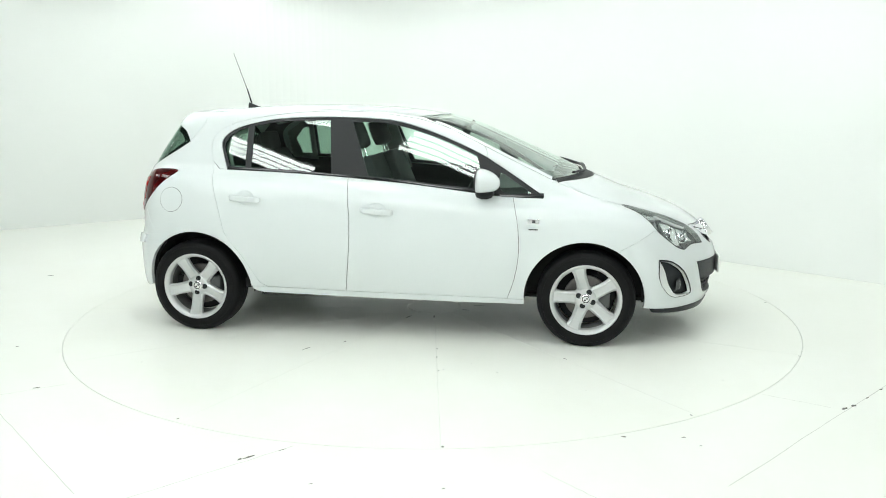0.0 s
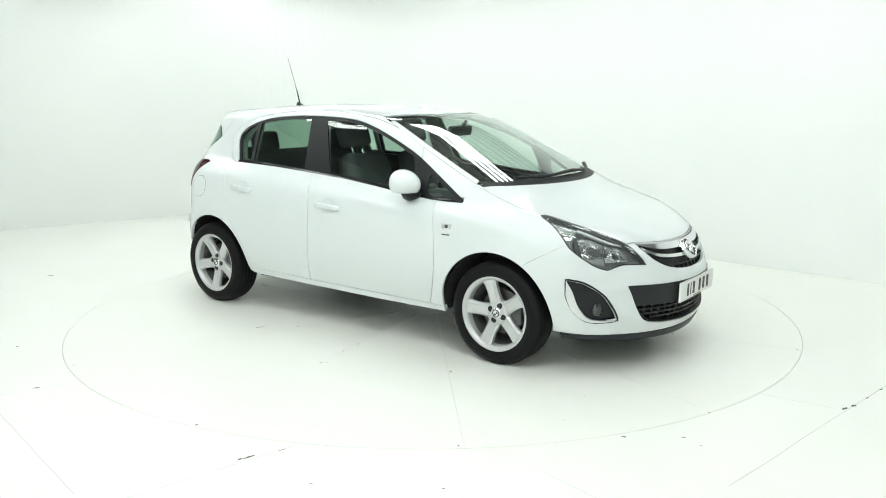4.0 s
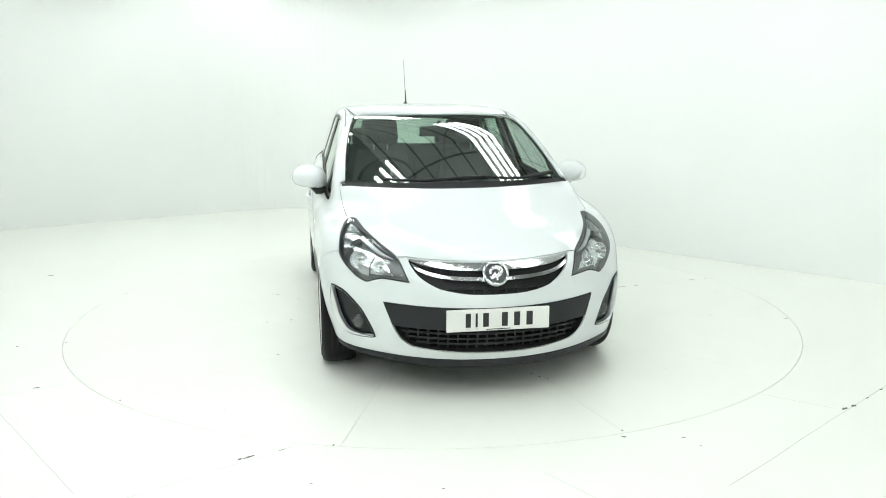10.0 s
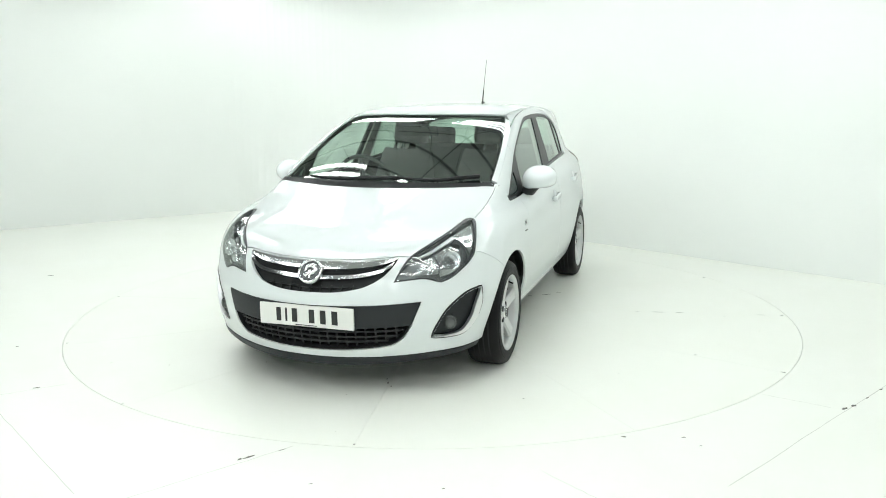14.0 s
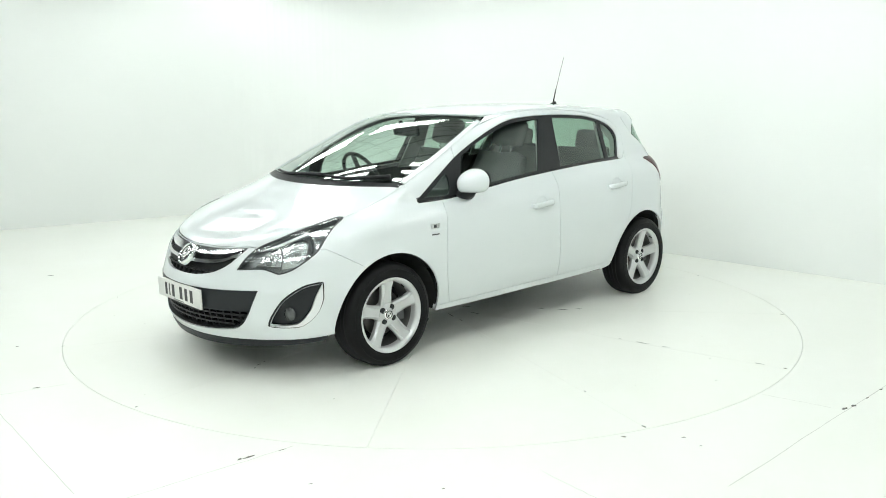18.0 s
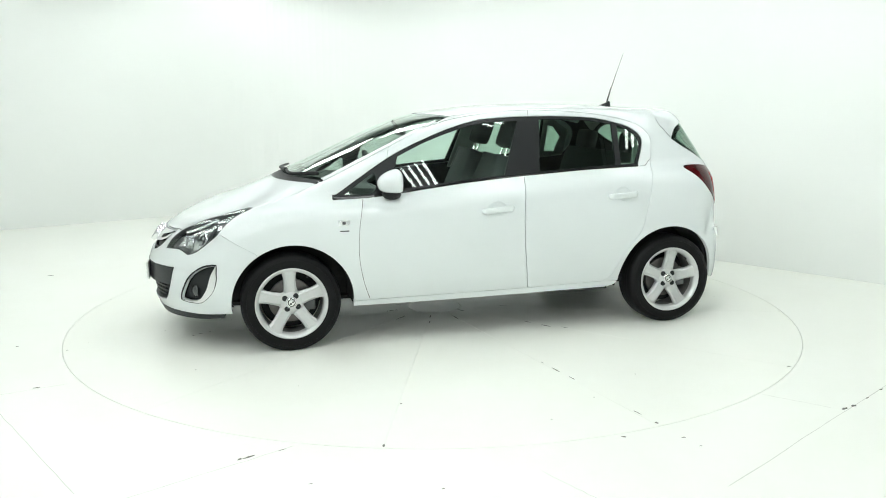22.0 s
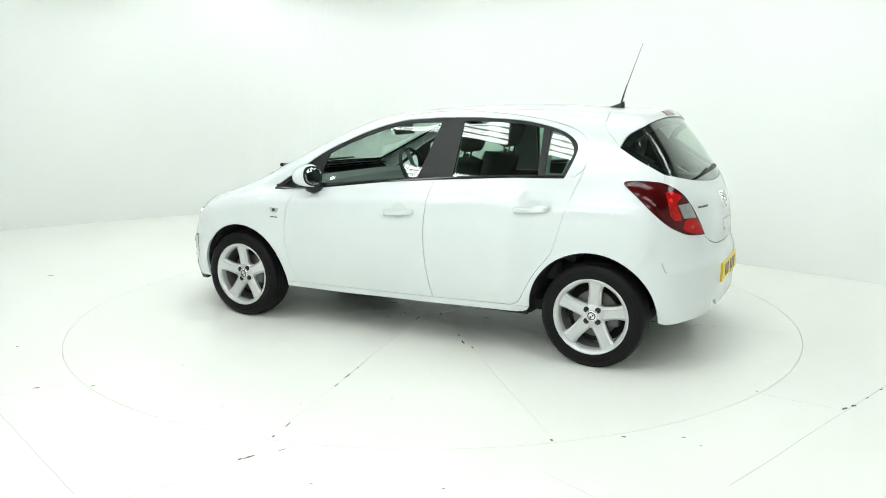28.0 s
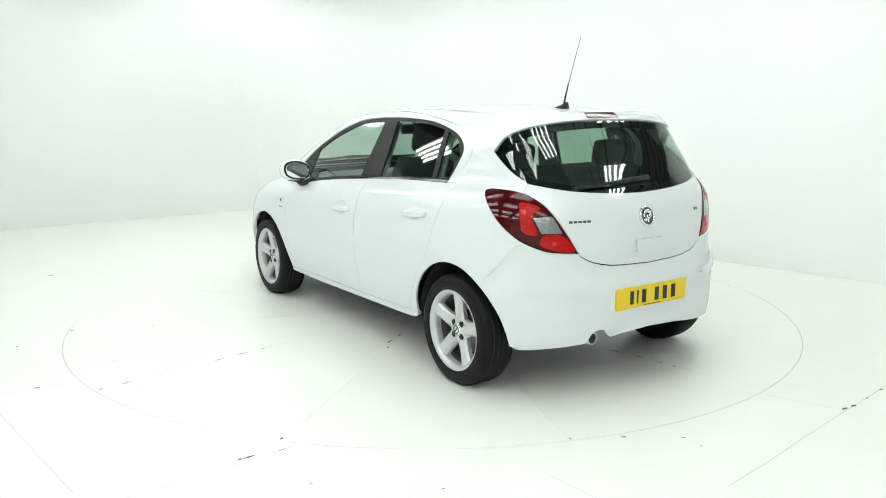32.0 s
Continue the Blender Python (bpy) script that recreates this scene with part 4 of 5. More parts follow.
def badge_disc(car, p, n, r):
    b = new("badge")
    b.parent = car
    b["label"] = "round chrome maker's badge"
    mm = Matrix.Translation(p) @ n.to_track_quat("Z", "Y").to_matrix().to_4x4()
    bm = bmesh.new()
    lathe(bm, [(r * 0.80, 0.002), (r * 0.84, 0.008), (r * 0.93, 0.010), (r, 0.004), (r, -0.02)], 40, "z", mm)
    part("ring", bm, CHROME, b, smooth=True)
    bm = bmesh.new()
    lathe(bm, [(0.0004, 0.0), (r * 0.82, 0.0)], 32, "z", mm)
    part("disc", bm, BADGE, b)
    # plain raised swirl inside
    bm = bmesh.new()
    for pts, w in ((((-0.42, -0.05), (-0.30, 0.34), (0.12, 0.46), (0.42, 0.22), (0.28, -0.10), (0.05, -0.30), (0.10, -0.58)), 0.20), (((-0.52, -0.30), (-0.28, -0.36), (-0.12, -0.10), (0.02, 0.12)), 0.16)):
        path = loop(pts, 0.08, closed=False)
        k = len(path)
        tube(bm, [mm @ Vector((u * r, v * r, 0.001)) for u, v in path], [r * w * (0.35 + 0.75 * math.sin(math.pi * (i + 0.5) / k)) for i in range(k)], 8)
    part("emblem", bm, CHROME, b, smooth=True)
    return b


LAMP_PTS = [(0.418, 0.593), (0.440, 0.648), (0.468, 0.708), (0.540, 0.763), (0.606, 0.817), (0.640, 0.855), (0.674, 0.855), (0.706, 0.833), (0.734, 0.787), (0.748, 0.708), (0.730, 0.664), (0.700, 0.628), (0.670, 0.600), (0.623, 0.579), (0.590, 0.590), (0.548, 0.602), (0.500, 0.600)]
LAMP = loop(LAMP_PTS, 0.015, sharp=(0,))
_i = [int(np.argmin(np.linalg.norm(LAMP - np.array(q), axis=1))) for q in (LAMP_PTS[2], LAMP_PTS[5], LAMP_PTS[9])]
LAMP_UP = [tuple(q) for q in LAMP[_i[0]:_i[1] + 1]]
LAMP_LOW = [tuple(q) for q in LAMP[:_i[0] + 1][::-1]] + [tuple(q) for q in LAMP[_i[2]:][::-1]]
_s3 = drop(chart_front, to_front(LAMP[_i[1] + 1:_i[2] + 1]))
LAMP_SIDE = [(float(p[0]), float(p[2])) for p in _s3[::-1]]
_u = to_front(LAMP_UP)
_l3 = drop(chart_front, _u)
_wing = drop(chart_top, [(1.44, 0.682), (1.39, 0.689), (1.30, 0.697), (1.15, 0.702), (1.03, 0.700)])
BONNET_SIDE = [(float(p[0]), float(p[2])) for p in _wing]
BONNET_REAR = [(1.300 - 0.465 * y * y, y) for y in np.linspace(0, 0.70, 16)]
BONNET_EDGE = [(float(p[0]), float(p[1])) for p in _wing[::-1]] + [(float(p[0]), float(p[1])) for p in _l3[::-1]]
_f3 = drop(chart_front, to_front([(0.425, 0.711), (0.345, 0.704), (0.20, 0.696), (0.10, 0.692), (0.0, 0.691)]))
BONNET_FRONT = [(float(p[0]), float(p[1])) for p in _f3]

# ---- outlines at the rear ----
def rear(pts):
    """(x, y, z) places to the rear chart."""
    return [(math.degrees(math.atan2(y, -0.7 - x)), z) for x, y, z in pts]


def nearest(curve, q):
    return int(np.argmin(np.linalg.norm((np.asarray(curve) - np.asarray(q)) * (0.0185, 1), axis=1)))


_t = rear([(-1.39, 0.73, 1.033), (-1.45, 0.701, 1.047), (-1.57, 0.636, 1.034), (-1.645, 0.573, 0.979), (-1.69, 0.53, 0.91), (-1.719, 0.487, 0.833), (-1.750, 0.438, 0.740), (-1.715, 0.52, 0.745), (-1.667, 0.586, 0.757), (-1.60, 0.675, 0.805), (-1.53, 0.735, 0.88), (-1.45, 0.755, 0.972)])
TAIL_LAMP = loop(_t, 0.015, SCALE[chart_rear], sharp=(6,))
TI = [nearest(TAIL_LAMP, _t[2]), nearest(TAIL_LAMP, _t[6]), nearest(TAIL_LAMP, _t[9])]
_g = rear([(-1.75, 0.0, 1.012), (-1.73, 0.2, 1.020), (-1.68, 0.42, 1.040), (-1.565, 0.605, 1.078), (-1.46, 0.645, 1.145), (-1.353, 0.655, 1.221), (-1.375, 0.60, 1.295), (-1.41, 0.50, 1.340), (-1.445, 0.36, 1.364), (-1.468, 0.2, 1.376), (-1.475, 0.0, 1.380)])
GLASS_HALF = loop(_g, 0.02, SCALE[chart_rear], closed=False, sharp=(3, 5))
GI = [nearest(GLASS_HALF, _g[3]), nearest(GLASS_HALF, _g[5])]
def car_rear(car):
    R = chart_rear
    lamp = TAIL_LAMP
    inner_edge = [tuple(q) for q in lamp[TI[0]:TI[1] + 1]]
    outer_edge = [tuple(q) for q in lamp[TI[1]:TI[2] + 1]]
    # tailgate
    glass_half = [tuple(q) for q in GLASS_HALF]
    g_low = glass_half[:GI[0] + 1]
    pane = mirrored(glass_half)
    gate = g_low + inner_edge + [tuple(q) for q in loop([(inner_edge[-1][0] - 0.3, 0.728), (19, 0.694), (13, 0.668), (0, 0.656)], 0.02, SCALE[R], closed=False)]
    skin("tailgate", R, mirrored(gate), (), PAINT, car, gap=0.002, grid=0.025)
    skin("tailgate_lining", R, mirrored(gate), (), DARK, car, lift=-0.03, rim=False, grid=0.06)
    ring = inset(pane, 0.035, SCALE[R])
    skin("rear_window_surround", R, pane, (ring,), GLAZE, car, "black printed edge of the rear window", lift=-0.016, thick=0.004, grid=0.02)
    skin("rear_window", R, inset(pane, 0.001, SCALE[R]), (), GLASS_REAR, car, "dark-tinted rear window", lift=-0.006, rim=False, grid=0.025)
    # roof spoiler
    front = list(drop(chart_top, [(-1.285, 0.0), (-1.283, 0.1), (-1.280, 0.2), (-1.275, 0.3), (-1.265, 0.4), (-1.25, 0.47), (-1.24, 0.50)])) + list(drop(chart_side, [(-1.235, 1.345), (-1.243, 1.325), (-1.262, 1.300), (-1.30, 1.262)]))
    trail = list(drop(R, GLASS_HALF[GI[1]:]))
    edge = [(float(p[0]), math.degrees(math.atan2(p[1], p[2] - 1.0))) for p in front + trail]
    whole = np.array(edge + [(x, -a) for x, a in edge[::-1] if abs(a) > 1e-3])
    skin("spoiler", chart_roof, whole, (), PAINT, car, "white roof spoiler wrapped down to the rear window", lift=0.002, thick=0.022, grid=0.02, gap=0.001)
    skin("spoiler_lining", chart_roof, whole, (), LINER, car, lift=-0.03, rim=False, grid=0.05)
    q = loop([(-8.7, 1.386), (8.7, 1.386), (8.4, 1.410), (-8.4, 1.410)], 0.02, SCALE[R], smooth=False)
    skin("brake_light", R, q, (), REDLENS, car, "red high brake light", lift=0.006, thick=0.02, grid=0.03)
    # bumper
    cx, cz, r = ARCH_R
    edge3 = drop(chart_side, [(-1.475, 0.575)] + arch(cx, cz, r, 128, 182))
    arch_r = [(math.degrees(math.atan2(p[1], -0.7 - p[0])), float(p[2])) for p in edge3]
    seam = []
    a_end = arch_r[-1][0]
    bottom = []
    for a in np.linspace(a_end - 2, 0, 60):
        z = float(np.interp(a, [0, 10, 22, 36, 50, 62], [0.322, 0.312, 0.282, 0.262, 0.266, 0.277]))
        bottom.append((a, z))
    notch = [(a, z + 0.055 * math.exp(-((a - 17.2) / 2.6) ** 4)) for a, z in bottom]
    half = [tuple(q) for q in loop([(0, 0.653), (13, 0.665), (19, 0.691), (inner_edge[-1][0] - 0.3, 0.725)], 0.02, SCALE[R], closed=False)] + outer_edge + seam + arch_r
    outline = np.array(half + notch + [(-a, z) for a, z in (half + bottom)[::-1] if abs(a) > 1e-6])
    half = half + bottom
    skin("rear_bumper", R, outline, (), PAINT, car, gap=0.0001, grid=0.025, thick=0.02)
    # dark sheet stands in for the shade behind the rear bumper
    skin("bumper_inner_shade", R, mirrored([(a, max(z, 0.40)) for a, z in half]), (), DARK, car, lift=-0.05, rim=False, grid=0.06)
    # rubbing strips on the bumper corners
    st = loop([(20.5, 0.556), (23, 0.573), (30, 0.592), (39.5, 0.614), (38.5, 0.562), (24, 0.538)], 0.015, SCALE[R])
    both("bumper_moulding", R, st, (), PAINT, car, lift=0.012, thick=0.014, grid=0.015)
    # tail lamps
    mid = [q for q in lamp]
    for m in (False, True):
        unit = new("tail_light")
        unit.parent = car
        unit["label"] = "deep red tail light with a clear panel"
        skin("tail_lens", R, lamp, (), REDLENS, unit, lift=0.004, thick=0.02, mirror=m, grid=0.02, gap=0.002)
        clear = loop(rear([(-1.631, 0.624, 0.918), (-1.678, 0.545, 0.924), (-1.706, 0.508, 0.842), (-1.657, 0.597, 0.843)]), 0.012, SCALE[R], smooth=False)
        skin("reversing_lens", R, clear, (), CLEARLENS, unit, "clear prismatic reversing lens", lift=0.0065, thick=0.006, mirror=m, grid=0.02)
        for q in ([(-1.57, 0.66, 0.985), (-1.635, 0.585, 0.965), (-1.625, 0.63, 0.925), (-1.645, 0.61, 0.84), (-1.60, 0.67, 0.86)], [(-1.66, 0.59, 0.832), (-1.708, 0.51, 0.832), (-1.738, 0.455, 0.755), (-1.70, 0.545, 0.758), (-1.655, 0.605, 0.79)]):
            skin("bright_lens", R, loop(rear(q), 0.012, SCALE[R]), (), BRIGHTRED, unit, "bright red reflector", lift=0.006, thick=0.006, mirror=m, grid=0.02)
        for x, y, z, rr in ((-1.60, 0.655, 0.945, 0.011), (-1.69, 0.545, 0.795, 0.011)):
            c = rear([(x, y, z)])[0]
            q = np.array([(c[0] + rr / 0.0185 * math.cos(a), c[1] + rr * math.sin(a)) for a in np.linspace(0, 2 * math.pi, 17)[:-1]])
            skin("bulb_lens", R, q, (), GLOWRED, unit, "bright red round lens", lift=0.0085, thick=0.004, mirror=m, grid=0.02)
    badge_disc(car, *placed(R, (0, 0.893), 0.006), 0.055)
    # handle recess below the badge
    q = loop([(-4.8, 0.782), (4.8, 0.782), (4.8, 0.722), (-4.8, 0.722)], 0.02, SCALE[R], smooth=False)
    skin("tailgate_handle", R, q, (), PAINT, car, lift=0.016, thick=0.02, grid=0.03)
    for k in range(5):
        a = 19.0 + 1.25 * k
        skin("lettering", R, loop([(a, 0.888), (a + 0.95, 0.888), (a + 0.95, 0.899), (a, 0.899)], 0.02, SCALE[R], smooth=False), (), LAMPGREY, car, "grey metal letter as a plain bar", lift=0.002, thick=0.003, grid=0.05)
    for a in (-23.2, -22.0):
        skin("lettering", R, loop([(a, 0.888), (a + 0.8, 0.888), (a + 0.8, 0.903), (a, 0.903)], 0.02, SCALE[R], smooth=False), (), LAMPGREY, car, "grey metal letter as a plain bar", lift=0.002, thick=0.003, grid=0.05)
    # wiper
    bm = bmesh.new()
    arm = [placed(R, q, 0.02)[0] for q in ((-4.5, 1.072), (3, 1.066), (12, 1.056), (22.6, 1.042))]
    tube(bm, arm, [0.016, 0.012, 0.008, 0.005], 8)
    wiper = part("rear_wiper", bm, BLACK, car, "black rear wiper", smooth=True)
    # exhaust tip
    bm = bmesh.new()
    mm = pose(-1.685, 0.345, 0.288, 0, 3, 0) @ pose(0, 0, 0, 0, 0, 90)
    lathe(bm, [(0.026, -0.10), (0.026, 0.10), (0.031, 0.102), (0.033, 0.09), (0.033, -0.15), (0.026, -0.15)], 24, "y", mm)
    pipe = part("exhaust_pipe", bm, SATIN, car, "dull steel exhaust tip", smooth=True)
    # dark disc near the pipe's end paints in the shade of its bore
    bm = bmesh.new()
    lathe(bm, [(0.0005, 0.099), (0.0285, 0.099)], 20, "y", mm)
    part("pipe_bore_shade", bm, DARK, pipe)


def number_plate(car, p, n, material, label):
    plate = new("number_plate")
    plate.parent = car
    plate["label"] = label
    mm = Matrix.Translation(p) @ n.to_track_quat("Z", "Y").to_matrix().to_4x4()
    bm = bmesh.new()
    box(bm, -0.26, -0.0555, -0.01, 0.26, 0.0555, 0.003, bevel=0.004)
    bmesh.ops.transform(bm, matrix=mm, verts=bm.verts[:])
    part("plate", bm, material, plate)
    # writing as plain bars
    for x0, x1 in ((-0.172, -0.132), (-0.116, -0.104), (-0.086, -0.040), (0.008, 0.056), (0.070, 0.118), (0.132, 0.184)):
        bm = bmesh.new()
        c, w = (x0 + x1) / 2, 0.27 * (x1 - x0) + 0.002
        box(bm, c - w, -0.034, 0.003, c + w, 0.036, 0.0045)
        bmesh.ops.transform(bm, matrix=mm, verts=bm.verts[:])
        part("bar", bm, INK, plate)
    bm = bmesh.new()
    box(bm, -0.06, -0.0495, 0.003, 0.06, -0.0455, 0.004)
    bmesh.ops.transform(bm, matrix=mm, verts=bm.verts[:])
    part("small_print", bm, INK, plate)


def wheel(car, x, y, s, spin):
    """s: 1 on the left; the outer face looks to +y before turning."""
    w = new("wheel")
    w.parent = car
    w.matrix_basis = pose(x, y, 0.292, 0, 0, 0 if s > 0 else 180)
    R, wd = 0.298, 0.095
    bm = bmesh.new()
    lathe(bm, [(0.214, -wd), (0.220, -wd - 0.002), (0.25, -wd - 0.004), (0.285, -wd + 0.006), (0.294, -wd + 0.022), (0.298, -0.05), (0.298, 0.05), (0.294, wd - 0.022), (0.285, wd - 0.006), (0.25, wd + 0.004), (0.220, wd + 0.002), (0.214, wd)], 96)
    part("tyre", bm, RUBBER, w, "black road tyre with a grooved tread", smooth=True)
    for yy in (-0.045, -0.015, 0.015, 0.045):
        bm = bmesh.new()
        lathe(bm, [(0.2984, yy - 0.004), (0.2984, yy + 0.004)], 72)
        part("groove", bm, DARK, w)
    bm = bmesh.new()
    lathe(bm, [(0.188, 0.040), (0.190, 0.068), (0.194, 0.082), (0.203, 0.088), (0.210, 0.096), (0.2165, 0.096), (0.218, 0.090), (0.205, 0.06)], 72)
    rim = part("rim", bm, ALLOY, w, "silver five-spoke alloy rim", smooth=True)
    bm = bmesh.new()
    lathe(bm, [(0.192, -0.085), (0.186, -0.06), (0.184, 0.0), (0.1885, 0.042)], 48)
    part("rim_barrel", bm, BARREL, w, "inside of the rim, coloured darker for the shade behind the spokes", smooth=True)
    # raised rings on the tyre's side
    for r_, h_ in ((0.226, 0.0985), (0.262, 0.0985)):
        bm = bmesh.new()
        lathe(bm, [(r_ - 0.003, h_ - 0.004), (r_ - 0.001, h_), (r_ + 0.001, h_), (r_ + 0.003, h_ - 0.004)], 64)
        part("sidewall_ring", bm, RUBBER, w, smooth=True)
    # five broad spokes with a raised flat face and sloping shoulders
    for k in range(5):
        bm = bmesh.new()
        a = radians(spin + 72 * k)
        rows = []
        for i in range(9):
            t = i / 8
            r = 0.030 + (0.205 - 0.030) * t
            half = 0.0345 + 0.020 * t ** 6 + 0.010 * (1 - t) ** 3
            h = 0.050 + 0.034 * t ** 0.8
            row = []
            for u, dz in ((-1.0, -0.034), (-1.0, -0.011), (-0.66, 0.0), (-0.5, -0.0025), (0.5, -0.0025), (0.66, 0.0), (1.0, -0.011), (1.0, -0.034)):
                row.append(bm.verts.new((r * math.cos(a) - u * half * math.sin(a), h + dz, r * math.sin(a) + u * half * math.cos(a))))
            rows.append(row)
        for p, q in zip(rows, rows[1:]):
            for i in range(7):
                bm.faces.new((p[i], p[i + 1], q[i + 1], q[i]))
        part("spoke", bm, ALLOY, w)
    bm = bmesh.new()
    lathe(bm, [(0.030, 0.066), (0.052, 0.061), (0.074, 0.052), (0.077, 0.02)], 40)
    part("hub_plate", bm, ALLOY, w, smooth=True)
    bm = bmesh.new()
    lathe(bm, [(0.0004, 0.073), (0.022, 0.072), (0.028, 0.070), (0.032, 0.066), (0.032, 0.055)], 28)
    part("centre_cap", bm, CHROME, w, "small chrome centre cap with a badge", smooth=True)
    bm = bmesh.new()
    lathe(bm, [(0.0185, 0.0732), (0.0215, 0.0735), (0.0235, 0.0725)], 24)
    for q in ((-0.008, 0.004, 0.006), (0.005, -0.006, 0.007)):
        lathe(bm, [(0.0003, 0.0742), (q[2] * 0.8, 0.0742), (q[2], 0.072)], 8, "y", Matrix.Translation((q[0], 0, q[1])))
    part("cap_mark", bm, INK, w)
    for k in range(4):
        a = radians(spin + 38 + 90 * k)
        bm = bmesh.new()
        lathe(bm, [(0.0004, 0.066), (0.009, 0.066), (0.010, 0.0645), (0.0165, 0.0645), (0.0175, 0.060), (0.0175, 0.045)], 14, "y", Matrix.Translation((0.046 * math.cos(a), 0, 0.046 * math.sin(a))))
        part("wheel_bolt", bm, GREYPL, w, "dark wheel bolt")
    bm = bmesh.new()
    a = radians(spin + 36)
    tube(bm, [(0.185 * math.cos(a), 0.06, 0.185 * math.sin(a)), (0.176 * math.cos(a), 0.088, 0.176 * math.sin(a))], 0.0045, 6)
    part("valve", bm, BLACK, w)
    bm = bmesh.new()
    lathe(bm, [(0.04, 0.020), (0.062, 0.020), (0.064, 0.004), (0.070, 0.002), (0.132, 0.002), (0.134, -0.018), (0.04, -0.018)], 48)
    part("brake_disc", bm, STEEL, w, "worn steel brake disc", smooth=False)
    bm = bmesh.new()
    box(bm, -0.145, -0.04, -0.06, -0.075, 0.035, 0.06, bevel=0.012)
    part("brake_caliper", bm, STEELBEAM, w, "dark brake caliper")
    bm = bmesh.new()
    lathe(bm, [(0.0004, -0.05), (0.178, -0.05)], 40)
    part("back_plate", bm, DARK, w)
    return w


def under_car(car):
    for (cx, cz, r) in (ARCH_F, ARCH_R):
        for s in (1, -1):
            bm = bmesh.new()
            n = 22
            rows = []
            for k in range(n + 1):
                a = radians(-5 + 190 * k / n)
                x, z = cx + (r + 0.004) * math.cos(a), cz + (r + 0.004) * math.sin(a)
                yo = min(0.80, float(drop(chart_side, [(x, max(z, 0.27))])[0][1]) - 0.022)
                rows.append([bm.verts.new((x, s * y, z)) for y in (0.50, yo)])
            for a, b in zip(rows, rows[1:]):
                bm.faces.new((a[0], a[1], b[1], b[0]))
            cap = bm.verts.new((cx, s * 0.50, cz))
            for a, b in zip(rows, rows[1:]):
                bm.faces.new((a[0], b[0], cap))
            part("arch_liner", bm, UNDER, car, "black wheel arch liner")
    bm = bmesh.new()
    box(bm, -1.45, -0.50, 0.22, 1.85, 0.50, 0.24)
    box(bm, -0.84, -0.74, 0.235, 0.84, 0.74, 0.262)
    part("underbody", bm, UNDER, car, "black underbody")


